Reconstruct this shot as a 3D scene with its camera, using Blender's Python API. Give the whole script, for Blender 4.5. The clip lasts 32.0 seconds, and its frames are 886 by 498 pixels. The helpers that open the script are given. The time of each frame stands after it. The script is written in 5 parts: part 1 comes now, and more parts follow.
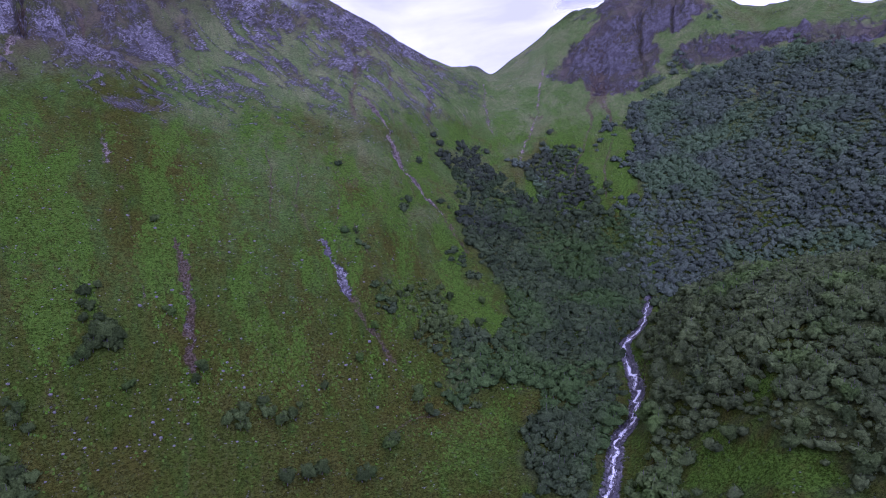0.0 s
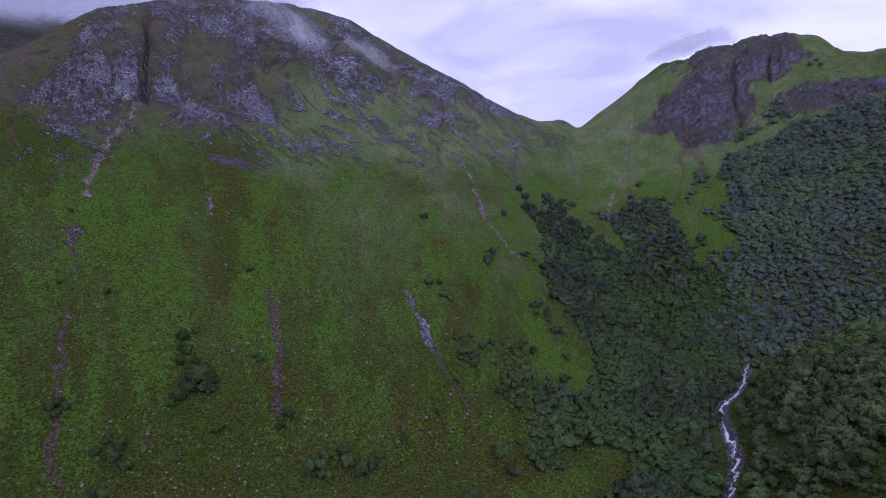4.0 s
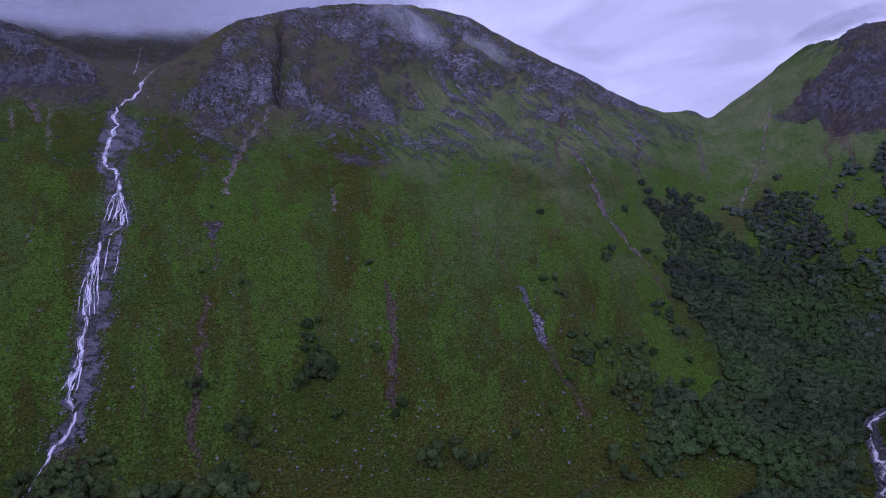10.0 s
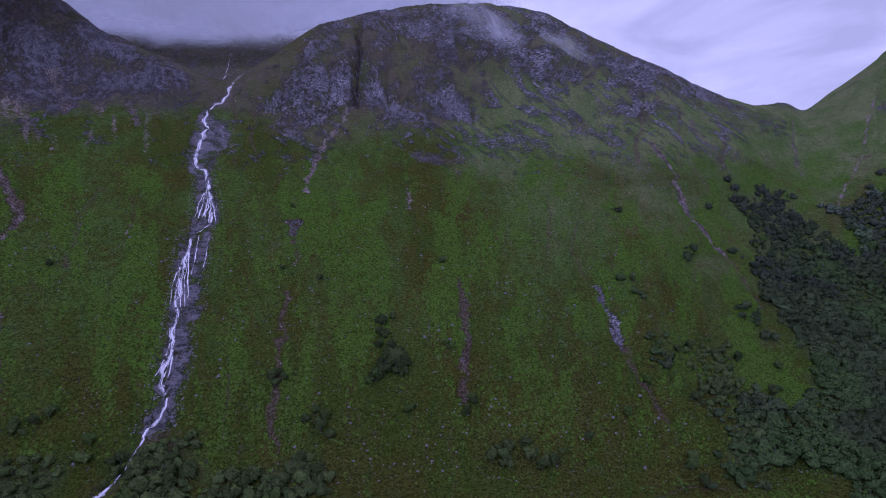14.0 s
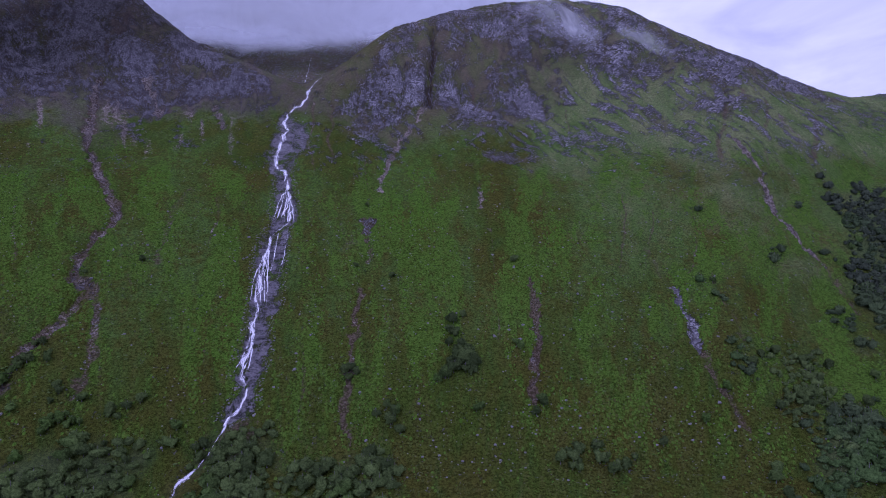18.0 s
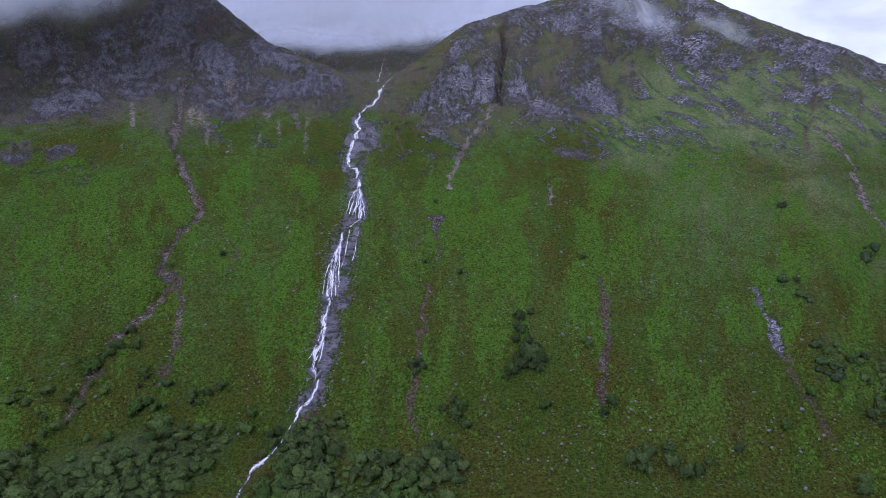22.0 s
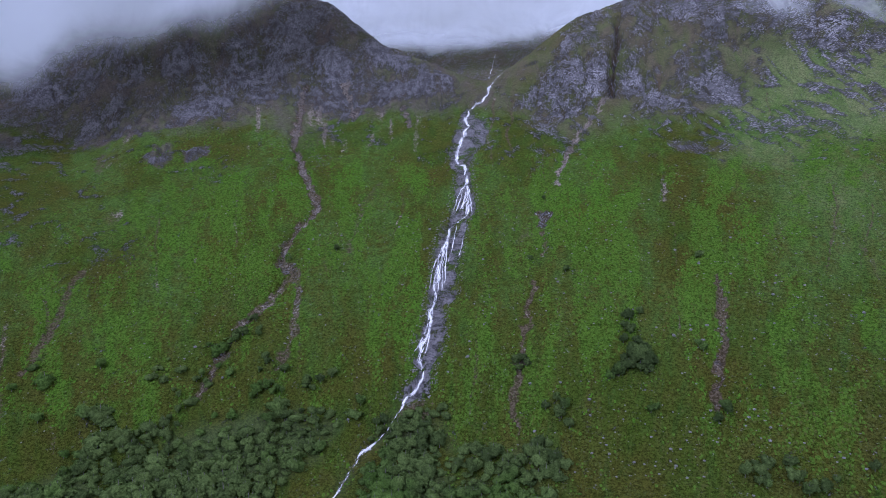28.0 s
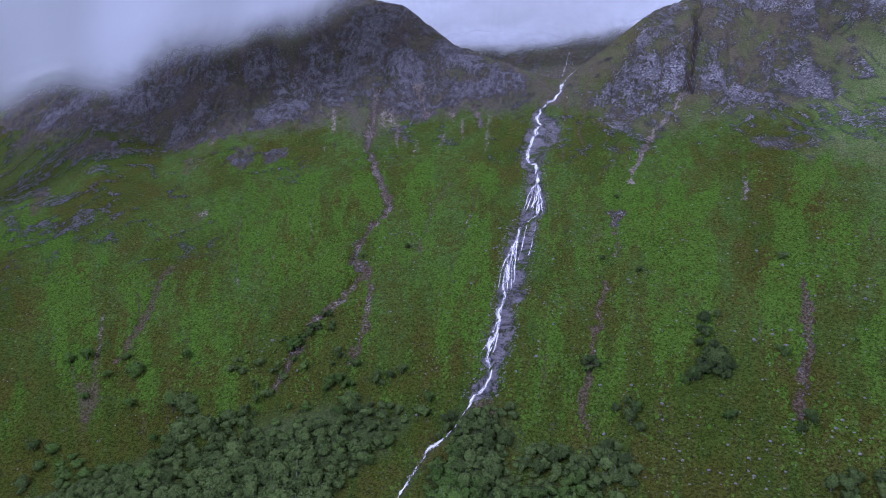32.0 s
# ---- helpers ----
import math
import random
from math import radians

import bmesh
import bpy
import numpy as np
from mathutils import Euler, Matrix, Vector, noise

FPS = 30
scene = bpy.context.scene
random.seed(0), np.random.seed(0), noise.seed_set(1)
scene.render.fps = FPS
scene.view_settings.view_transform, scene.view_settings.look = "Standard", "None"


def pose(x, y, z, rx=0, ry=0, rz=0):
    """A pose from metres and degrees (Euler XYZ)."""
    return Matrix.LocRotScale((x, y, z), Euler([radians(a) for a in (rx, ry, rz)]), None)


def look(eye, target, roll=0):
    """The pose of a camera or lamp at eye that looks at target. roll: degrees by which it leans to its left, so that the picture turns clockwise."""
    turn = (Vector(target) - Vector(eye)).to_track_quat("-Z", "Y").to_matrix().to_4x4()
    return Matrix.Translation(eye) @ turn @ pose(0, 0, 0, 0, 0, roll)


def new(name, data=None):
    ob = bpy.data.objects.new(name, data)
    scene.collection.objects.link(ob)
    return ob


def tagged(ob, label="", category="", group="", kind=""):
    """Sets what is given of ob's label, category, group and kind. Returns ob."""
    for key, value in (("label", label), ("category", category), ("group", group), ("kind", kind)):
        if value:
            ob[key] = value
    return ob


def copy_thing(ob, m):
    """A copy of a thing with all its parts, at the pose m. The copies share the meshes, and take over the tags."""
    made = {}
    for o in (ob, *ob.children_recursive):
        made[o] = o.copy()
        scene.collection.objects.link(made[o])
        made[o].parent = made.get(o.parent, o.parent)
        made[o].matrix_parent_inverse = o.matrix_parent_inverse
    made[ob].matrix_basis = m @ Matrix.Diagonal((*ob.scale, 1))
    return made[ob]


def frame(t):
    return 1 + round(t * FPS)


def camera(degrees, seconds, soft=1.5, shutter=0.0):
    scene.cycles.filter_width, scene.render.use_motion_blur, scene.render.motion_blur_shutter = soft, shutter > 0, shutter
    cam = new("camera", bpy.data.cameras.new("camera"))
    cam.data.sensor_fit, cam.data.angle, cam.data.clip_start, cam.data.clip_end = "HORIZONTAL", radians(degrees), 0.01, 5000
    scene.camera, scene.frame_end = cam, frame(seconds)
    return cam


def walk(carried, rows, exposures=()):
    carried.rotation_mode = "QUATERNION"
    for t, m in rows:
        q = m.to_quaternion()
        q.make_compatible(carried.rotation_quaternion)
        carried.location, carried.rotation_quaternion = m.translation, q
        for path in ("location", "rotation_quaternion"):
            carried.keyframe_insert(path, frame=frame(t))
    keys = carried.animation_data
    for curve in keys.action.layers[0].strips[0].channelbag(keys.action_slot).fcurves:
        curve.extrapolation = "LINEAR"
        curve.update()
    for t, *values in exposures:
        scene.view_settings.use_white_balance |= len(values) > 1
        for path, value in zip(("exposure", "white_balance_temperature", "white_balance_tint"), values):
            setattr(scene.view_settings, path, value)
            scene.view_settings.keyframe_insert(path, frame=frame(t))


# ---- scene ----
cam = camera(69.90, 32.0, soft=0.9)

# the drone hovers about 170 m over the glen and pans left, drifting slowly
# seconds, x, y, z, bearing, tilt
PATH = [
    (0.0, -10.56, 3.25, 172.44, 31.65, -7.41),
    (0.5, -10.16, 3.12, 172.34, 30.60, -7.39),
    (1.0, -9.75, 3.00, 172.25, 29.58, -7.22),
    (1.5, -9.34, 2.88, 172.16, 28.68, -6.21),
    (2.0, -8.94, 2.75, 172.06, 27.78, -6.13),
    (2.5, -8.53, 2.62, 171.97, 26.74, -3.27),
    (3.0, -8.12, 2.50, 171.88, 25.71, -2.54),
    (3.5, -7.72, 2.38, 171.78, 24.73, -2.57),
    (5.5, -6.09, 1.88, 171.41, 20.95, -2.76),
    (6.0, -5.69, 1.75, 171.31, 19.96, -2.78),
    (6.5, -5.28, 1.62, 171.22, 19.16, -2.81),
    (7.0, -4.88, 1.50, 171.12, 18.38, -2.84),
    (7.5, -4.47, 1.38, 171.03, 17.50, -2.87),
    (8.0, -4.06, 1.25, 170.94, 16.50, -2.90),
    (8.5, -3.66, 1.12, 170.84, 15.64, -2.91),
    (9.0, -3.25, 1.00, 170.75, 14.75, -2.92),
    (9.5, -2.84, 0.88, 170.66, 13.90, -2.92),
    (10.0, -2.44, 0.75, 170.56, 12.97, -2.93),
    (10.5, -2.03, 0.62, 170.47, 12.11, -2.93),
    (11.0, -1.62, 0.50, 170.38, 11.21, -2.97),
    (11.5, -1.22, 0.38, 170.28, 10.39, -2.97),
    (12.0, -0.81, 0.25, 170.19, 9.51, -3.00),
    (12.5, -0.41, 0.12, 170.09, 8.58, -3.00),
    (13.0, 0.00, -0.00, 170.00, 7.68, -3.03),
    (13.5, 0.41, -0.12, 169.91, 6.85, -3.03),
    (14.0, 0.81, -0.25, 169.81, 6.00, -3.04),
    (14.5, 1.22, -0.38, 169.72, 5.16, -3.06),
    (15.0, 1.62, -0.50, 169.62, 4.34, -3.07),
    (15.5, 2.03, -0.62, 169.53, 3.42, -3.05),
    (17.5, 3.66, -1.12, 169.16, 0.14, -3.03),
    (18.0, 4.06, -1.25, 169.06, -0.75, -3.05),
    (18.5, 4.47, -1.38, 168.97, -1.58, -3.07),
    (19.0, 4.88, -1.50, 168.88, -2.31, -3.08),
    (19.5, 5.28, -1.62, 168.78, -3.11, -3.12),
    (20.0, 5.69, -1.75, 168.69, -3.93, -3.19),
    (20.5, 6.09, -1.88, 168.59, -4.83, -3.21),
    (21.0, 6.50, -2.00, 168.50, -5.63, -3.23),
    (21.5, 6.91, -2.12, 168.41, -6.39, -3.26),
    (22.0, 7.31, -2.25, 168.31, -7.20, -3.27),
    (22.5, 7.72, -2.38, 168.22, -8.09, -3.26),
    (23.0, 8.12, -2.50, 168.12, -9.02, -3.28),
    (23.5, 8.53, -2.62, 168.03, -9.84, -3.36),
    (24.0, 8.94, -2.75, 167.94, -10.58, -3.44),
    (24.5, 9.34, -2.88, 167.84, -11.33, -3.46),
    (25.0, 9.75, -3.00, 167.75, -12.07, -3.42),
    (25.5, 10.16, -3.12, 167.66, -12.87, -3.43),
    (27.5, 11.78, -3.62, 167.28, -16.30, -3.52),
    (28.0, 12.19, -3.75, 167.19, -17.21, -3.51),
    (28.5, 12.59, -3.88, 167.09, -18.00, -3.50),
    (29.0, 13.00, -4.00, 167.00, -18.66, -3.51),
    (29.5, 13.41, -4.12, 166.91, -19.54, -3.49),
    (30.0, 13.81, -4.25, 166.81, -20.43, -3.48),
    (30.5, 14.22, -4.38, 166.72, -21.24, -3.50),
    (31.0, 14.62, -4.50, 166.62, -22.01, -3.53),
    (31.5, 15.03, -4.62, 166.53, -22.89, -3.56),
    (32.0, 15.44, -4.75, 166.44, -23.75, -3.52),
]


def aim(x, y, z, bearing, tilt):
    return pose(x, y, z, 90 + tilt, 0, -bearing)


walk(cam, [(r[0], aim(*r[1:])) for r in PATH],
     ((0, 0.24, 4720, 62), (2, 0.15, 4790, 58), (3.5, -0.1, 4880, 52), (6, -0.53, 4800, 54), (13, -0.57, 4750, 58), (17.5, -0.31, 4750, 56), (20, -0.06, 4880, 44), (22.5, 0.19, 4950, 31), (25.5, 0.36, 4960, 25), (32, 0.37, 4800, 38)))

# ---------------------------------------------------------------- light
world = bpy.data.worlds.new("overcast_sky")
scene.world = world
world.use_nodes = True
wn, wl = world.node_tree.nodes, world.node_tree.links
wn.clear()
w_out = wn.new("ShaderNodeOutputWorld")
w_bg = wn.new("ShaderNodeBackground")
w_sky = wn.new("ShaderNodeTexSky")
w_sky.sky_type, w_sky.sun_disc = "NISHITA", False
w_sky.sun_elevation, w_sky.sun_rotation = radians(48), radians(200)
w_sky.air_density, w_sky.dust_density = 1.0, 2.0
w_dim = wn.new("ShaderNodeMix")
w_dim.data_type, w_dim.blend_type = "RGBA", "MULTIPLY"
w_dim.inputs[0].default_value = 1.0
w_dim.inputs[7].default_value = (0.1, 0.1, 0.1, 1)
wl.new(w_sky.outputs[0], w_dim.inputs[6])
w_co = wn.new("ShaderNodeTexCoord")
w_map = wn.new("ShaderNodeMapping")
w_map.inputs["Scale"].default_value = (2.2, 2.2, 6.0)
wl.new(w_co.outputs["Generated"], w_map.inputs[0])
w_noise = wn.new("ShaderNodeTexNoise")
w_noise.inputs["Scale"].default_value, w_noise.inputs["Detail"].default_value = 2.0, 7.0
w_noise.inputs["Roughness"].default_value, w_noise.inputs["Distortion"].default_value = 0.5, 0.4
wl.new(w_map.outputs[0], w_noise.inputs["Vector"])
w_ramp = wn.new("ShaderNodeValToRGB")
w_ramp.color_ramp.elements[0].position, w_ramp.color_ramp.elements[0].color = 0.36, (0.62, 0.612, 0.545, 1)
w_ramp.color_ramp.elements[1].position, w_ramp.color_ramp.elements[1].color = 0.64, (1.0, 0.98, 0.835, 1)
wl.new(w_noise.outputs[0], w_ramp.inputs[0])
w_mix = wn.new("ShaderNodeMix")
w_mix.data_type = "RGBA"
w_mix.inputs[0].default_value = 0.9
wl.new(w_dim.outputs[2], w_mix.inputs[6])
wl.new(w_ramp.outputs[0], w_mix.inputs[7])
wl.new(w_mix.outputs[2], w_bg.inputs[0])
w_bg.inputs[1].default_value = 1.14
wl.new(w_bg.outputs[0], w_out.inputs[0])

sun_data = bpy.data.lights.new("sun", "SUN")
sun_data.energy, sun_data.angle, sun_data.color = 1.25, radians(30), (0.95, 0.975, 1.04)
sun = new("sun", sun_data)
sun.matrix_world = look((-250, -700, 1200), (0, 600, 200))
# ---------------------------------------------------------------- terrain
# break lines of the glen: bearing in degrees, distance and height in metres
NEAR = ((-64, 260, -40), (-30, 230, -36), (10, 230, -34), (40, 230, -36), (52, 210, -30), (70, 180, -10))
FOOT = ((-64, 506, -34), (-52, 461, -16), (-42, 437, -7), (-32, 425, -2), (-22, 418, 1), (-13, 408, 5), (-5, 406, 6), (5, 411, 4),
        (15, 422, 0), (25, 443, -9), (35, 460, -16), (42, 440, -12), (48, 395, -22), (54, 360, 0), (60, 330, 23), (70, 320, 40))
KNOLL = ((-64, 583, 3), (-52, 524, 20), (-42, 494, 28), (-32, 478, 33), (-22, 468, 36), (-13, 457, 39), (-5, 454, 40), (5, 459, 38),
         (15, 474, 34), (25, 501, 26), (35, 545, 14), (42, 540, 10), (47.5, 570, 8), (50, 590, 26), (52, 595, 56), (55, 580, 74), (59, 565, 88), (67, 560, 107), (75, 560, 115))
MIDLOW = ((-64, 681, 50), (-52, 602, 64), (-42, 562, 71), (-32, 541, 75), (-22, 526, 77), (-13, 515, 79), (-5, 511, 80), (5, 518, 79),
          (15, 536, 75), (25, 574, 69), (35, 670, 52), (42, 740, 40), (47, 720, 30), (52, 720, 18), (60, 740, 26), (70, 740, 40))
LEVEL = ((-64, 930, 155), (-52, 789, 170), (-42, 722, 170), (-32, 688, 170), (-22, 669, 170), (-13, 646, 170), (-5, 640, 170), (5, 650, 170),
         (15, 681, 170), (25, 745, 170), (35, 920, 170), (42, 960, 170), (50, 950, 170), (60, 930, 170), (70, 900, 170))
CRAG = ((-64, 1060, 168), (-58, 990, 184), (-52, 925, 236), (-47, 915, 238), (-42, 917, 292), (-32, 896, 305), (-22, 858, 297), (-13, 823, 297),
        (-5, 811, 291), (5, 822, 288), (15, 930, 334), (25, 1000, 330), (31, 1120, 325), (36, 1230, 315), (42, 1230, 333), (50, 1160, 322), (60, 1130, 345), (70, 1100, 350))
CREST = ((-64, 1560, 360), (-58, 1420, 390), (-52, 1290, 430), (-47, 1210, 478), (-43, 1150, 508), (-38, 1135, 536), (-32, 1159, 548), (-27, 1090, 514), (-22, 1000, 422),
         (-18, 930, 382), (-13, 885, 341), (-9, 930, 388), (-5, 993, 455), (0, 1040, 492), (5, 1079, 519), (10, 1080, 519), (15, 1090, 506), (20, 1110, 458),
         (25, 1170, 419), (29, 1280, 390), (31.6, 1350, 374), (33, 1400, 381), (34.3, 1430, 387), (35.4, 1450, 365), (36.1, 1458, 384), (39.4, 1480, 451), (42.3, 1490, 505), (44, 1480, 515), (45.2, 1475, 535),
         (46.4, 1465, 536), (48.2, 1455, 532), (50.1, 1440, 538), (50.7, 1438, 527), (51.4, 1435, 534), (53.6, 1420, 524), (54.5, 1417, 503), (55.1, 1415, 481), (57.2, 1410, 470), (58.9, 1405, 473), (60.9, 1395, 488),
         (61.7, 1390, 476), (64, 1380, 455), (70, 1350, 450))
BEHIND = ((-64, 2100, 330), (-40, 1500, 420), (-30, 1500, 440), (-22, 1450, 415), (-13, 1450, 436), (-6, 1450, 436), (2, 1450, 418), (15, 1500, 380), (30, 1700, 300), (40, 1800, 380), (70, 1800, 420))
HEADWALL = ((-64, 2900, 300), (-40, 2300, 600), (-25, 2150, 740), (-13, 2150, 752), (-5, 2150, 745), (5, 2300, 560), (20, 2600, 380), (35, 2900, 240), (70, 2900, 350))
LINES = (NEAR, FOOT, KNOLL, MIDLOW, LEVEL, CRAG, CREST, BEHIND, HEADWALL)


def ease_table(knots, lo=-64.0, hi=70.0, n=537):
    """A break line sampled over bearing with a rounded course."""
    k = np.array(knots, float)
    b = np.linspace(lo, hi, n)
    out = []
    for c in (1, 2):
        v = np.interp(b, k[:, 0], k[:, c])
        w = np.hanning(9)
        w /= w.sum()
        out.append(np.convolve(np.pad(v, 4, mode="edge"), w, mode="valid"))
    return b, out[0], out[1]


TABLES = [ease_table(line) for line in LINES]


def lattice(ix, iy, seed):
    h = (ix.astype(np.int64) * 374761393 + iy.astype(np.int64) * 668265263 + seed * 982451653) & 0x7FFFFFFF
    h = ((h ^ (h >> 13)) * 1274126177) & 0x7FFFFFFF
    return ((h ^ (h >> 16)) & 0xFFFF) / 65535.0


def vnoise(x, y, seed=0):
    """Smooth value noise, -1 to 1."""
    ix, iy = np.floor(x), np.floor(y)
    fx, fy = x - ix, y - iy
    ux, uy = fx * fx * fx * (fx * (fx * 6 - 15) + 10), fy * fy * fy * (fy * (fy * 6 - 15) + 10)
    a, b = lattice(ix, iy, seed), lattice(ix + 1, iy, seed)
    c, d = lattice(ix, iy + 1, seed), lattice(ix + 1, iy + 1, seed)
    return ((a + (b - a) * ux) * (1 - uy) + (c + (d - c) * ux) * uy) * 2 - 1


def fbm(x, y, octaves=4, seed=0, gain=0.5):
    total, amp, norm = 0.0, 1.0, 0.0
    for o in range(octaves):
        total = total + amp * vnoise(x + 17.3 * o, y - 9.1 * o, seed + o)
        norm += amp
        amp *= gain
        x, y = x * 2.03, y * 2.03
    return total / norm


def ridged(x, y, octaves=3, seed=0):
    total, amp, norm = 0.0, 1.0, 0.0
    for o in range(octaves):
        total = total + amp * (1 - np.abs(vnoise(x, y, seed + o)) * 2)
        norm += amp
        amp *= 0.5
        x, y = x * 2.1 + 5.2, y * 2.1 - 3.7
    return total / norm


def smooth(a, b, v):
    t = np.clip((v - a) / (b - a), 0, 1)
    return t * t * (3 - 2 * t)


def bare_ground(x, y):
    """Height of the large land form, with the place between the break lines (0 near, 8 headwall)."""
    bearing = np.degrees(np.arctan2(x, y))
    dist = np.hypot(x, y)
    front = np.clip(bearing, -64, 70)
    rr = [np.full_like(x, -1.0)] + [np.interp(front, b, r) for b, r, _ in TABLES]
    zz = [np.full_like(x, -40.0)] + [np.interp(front, b, z) for b, _, z in TABLES]
    rr.append(np.full_like(x, 9000.0))
    zz.append(zz[-1] - 200)
    rr, zz = np.stack(rr), np.stack(zz)
    dr = np.diff(rr, axis=0)
    sl = np.diff(zz, axis=0) / dr
    m = np.zeros_like(rr)
    same = (sl[:-1] * sl[1:]) > 0
    m[1:-1] = np.where(same, 2 * sl[:-1] * sl[1:] / np.where(same, sl[:-1] + sl[1:], 1), 0)
    k = np.clip((dist[None] >= rr).sum(0) - 1, 0, len(rr) - 2)
    ar = np.arange(len(x))
    h = dr[k, ar]
    t = np.clip((dist - rr[k, ar]) / h, 0, 1)
    z0, z1, m0, m1 = zz[k, ar], zz[k + 1, ar], m[k, ar], m[k + 1, ar]
    t2, t3 = t * t, t * t * t
    z = (2 * t3 - 3 * t2 + 1) * z0 + (t3 - 2 * t2 + t) * h * m0 + (-2 * t3 + 3 * t2) * z1 + (t3 - t2) * h * m1
    # the side of the glen behind the viewpoint
    back = smooth(66, 110, np.abs(bearing))
    z_back = -40 + 380 * smooth(250, 1500, dist) + 20 * fbm(x / 300, y / 300, 3, 71)
    z = z * (1 - back) + z_back * back
    return z, k + t - 1.0, bearing, dist


def polyline_near(x, y, knots):
    """Distance to a line in plan, and how far along it (0 to 1)."""
    p = np.array(knots, float)[:, :2]
    seg = np.hypot(*np.diff(p, axis=0).T)
    at = np.concatenate([[0], np.cumsum(seg)])
    best, along = np.full_like(x, 1e9), np.zeros_like(x)
    for i in range(len(p) - 1):
        d = p[i + 1] - p[i]
        t = np.clip(((x - p[i, 0]) * d[0] + (y - p[i, 1]) * d[1]) / (d @ d), 0, 1)
        q = np.hypot(x - p[i, 0] - t * d[0], y - p[i, 1] - t * d[1])
        near = q < best
        best = np.where(near, q, best)
        along = np.where(near, (at[i] + t * seg[i]) / at[-1], along)
    return best, along

def inside(x, y, poly):
    p = np.array(poly, float)
    q = np.roll(p, -1, 0)
    hit = np.zeros(len(x), bool)
    for a, b in zip(p, q):
        cross = (a[1] > y) != (b[1] > y)
        hit ^= cross & (x < (b[0] - a[0]) * (y - a[1]) / (b[1] - a[1] + 1e-12) + a[0])
    return hit


def cover(x, y, poly, edge, rough, seed):
    """How far within a plan outline (0 to 1), with a ragged border."""
    p = np.array(poly, float)
    out = np.zeros_like(x)
    lo, hi = p.min(0) - 3 * edge - rough, p.max(0) + 3 * edge + rough
    pick = (x > lo[0]) & (x < hi[0]) & (y > lo[1]) & (y < hi[1])
    if pick.any():
        a, b = x[pick], y[pick]
        d = polyline_near(a, b, list(poly) + [poly[0]])[0] * np.where(inside(a, b, poly), 1, -1)
        d = d + rough * (fbm(a / 34, b / 34, 4, seed, 0.6) + 0.5 * fbm(a / 9, b / 9, 2, seed + 3))
        out[pick] = smooth(-edge, edge, d)
    return out


# ---------------------------------------------------------------- materials
def material(name):
    m = bpy.data.materials.new(name)
    m.use_nodes = True
    n, l = m.node_tree.nodes, m.node_tree.links
    bsdf = n["Principled BSDF"]
    return m, n, l, bsdf


def tex(n, l, vec, scale, detail=4.0, rough=0.55, distort=0.0):
    t = n.new("ShaderNodeTexNoise")
    t.inputs["Scale"].default_value, t.inputs["Detail"].default_value = scale, detail
    t.inputs["Roughness"].default_value, t.inputs["Distortion"].default_value = rough, distort
    if vec is not None:
        l.new(vec, t.inputs["Vector"])
    return t.outputs[0]


def attr(n, name, vector=False):
    a = n.new("ShaderNodeAttribute")
    a.attribute_name = name
    return a.outputs["Vector" if vector else "Fac"]


def put(l, socket, value):
    if isinstance(value, (int, float)):
        socket.default_value = value
    elif isinstance(value, tuple):
        socket.default_value = (*value, 1.0) if len(value) == 3 else value
    else:
        l.new(value, socket)


def mixc(n, l, fac, a, b, blend="MIX"):
    m = n.new("ShaderNodeMix")
    m.data_type, m.blend_type = "RGBA", blend
    put(l, m.inputs[0], fac), put(l, m.inputs[6], a), put(l, m.inputs[7], b)
    return m.outputs[2]


def calc(n, l, op, a, b=0.0, c=0.0):
    m = n.new("ShaderNodeMath")
    m.operation = op
    put(l, m.inputs[0], a), put(l, m.inputs[1], b), put(l, m.inputs[2], c)
    return m.outputs[0]


def step(n, l, v, lo, hi):
    m = n.new("ShaderNodeMapRange")
    m.interpolation_type = "SMOOTHSTEP"
    put(l, m.inputs["Value"], v)
    m.inputs["From Min"].default_value, m.inputs["From Max"].default_value = lo, hi
    return m.outputs[0]


def scaled(n, l, vec, s):
    m = n.new("ShaderNodeMapping")
    m.inputs["Scale"].default_value = s
    l.new(vec, m.inputs[0])
    return m.outputs[0]


def bump(n, l, bsdf, height, strength, distance):
    b = n.new("ShaderNodeBump")
    b.inputs["Strength"].default_value, b.inputs["Distance"].default_value = strength, distance
    l.new(height, b.inputs["Height"])
    l.new(b.outputs[0], bsdf.inputs["Normal"])


def place(n):
    return n.new("ShaderNodeTexCoord").outputs["Object"]


def cells(n, l, vec, scale, feature="F1", rand=1.0):
    t = n.new("ShaderNodeTexVoronoi")
    t.feature = feature
    t.inputs["Scale"].default_value, t.inputs["Randomness"].default_value = scale, rand
    l.new(vec, t.inputs["Vector"])
    return t


def grey_of(n, l, colour):
    g = n.new("ShaderNodeSeparateColor")
    l.new(colour, g.inputs[0])
    return g.outputs[0]


def turned(n, l, vec, angle, s):
    """Coordinates tipped about the line of sight across the glen, then scaled."""
    m = n.new("ShaderNodeMapping")
    m.inputs["Rotation"].default_value = (0, angle, 0)
    l.new(vec, m.inputs[0])
    return scaled(n, l, m.outputs[0], s)


def mixv(n, l, fac, a, b):
    m = n.new("ShaderNodeMix")
    put(l, m.inputs[0], fac), put(l, m.inputs[2], a), put(l, m.inputs[3], b)
    return m.outputs[0]


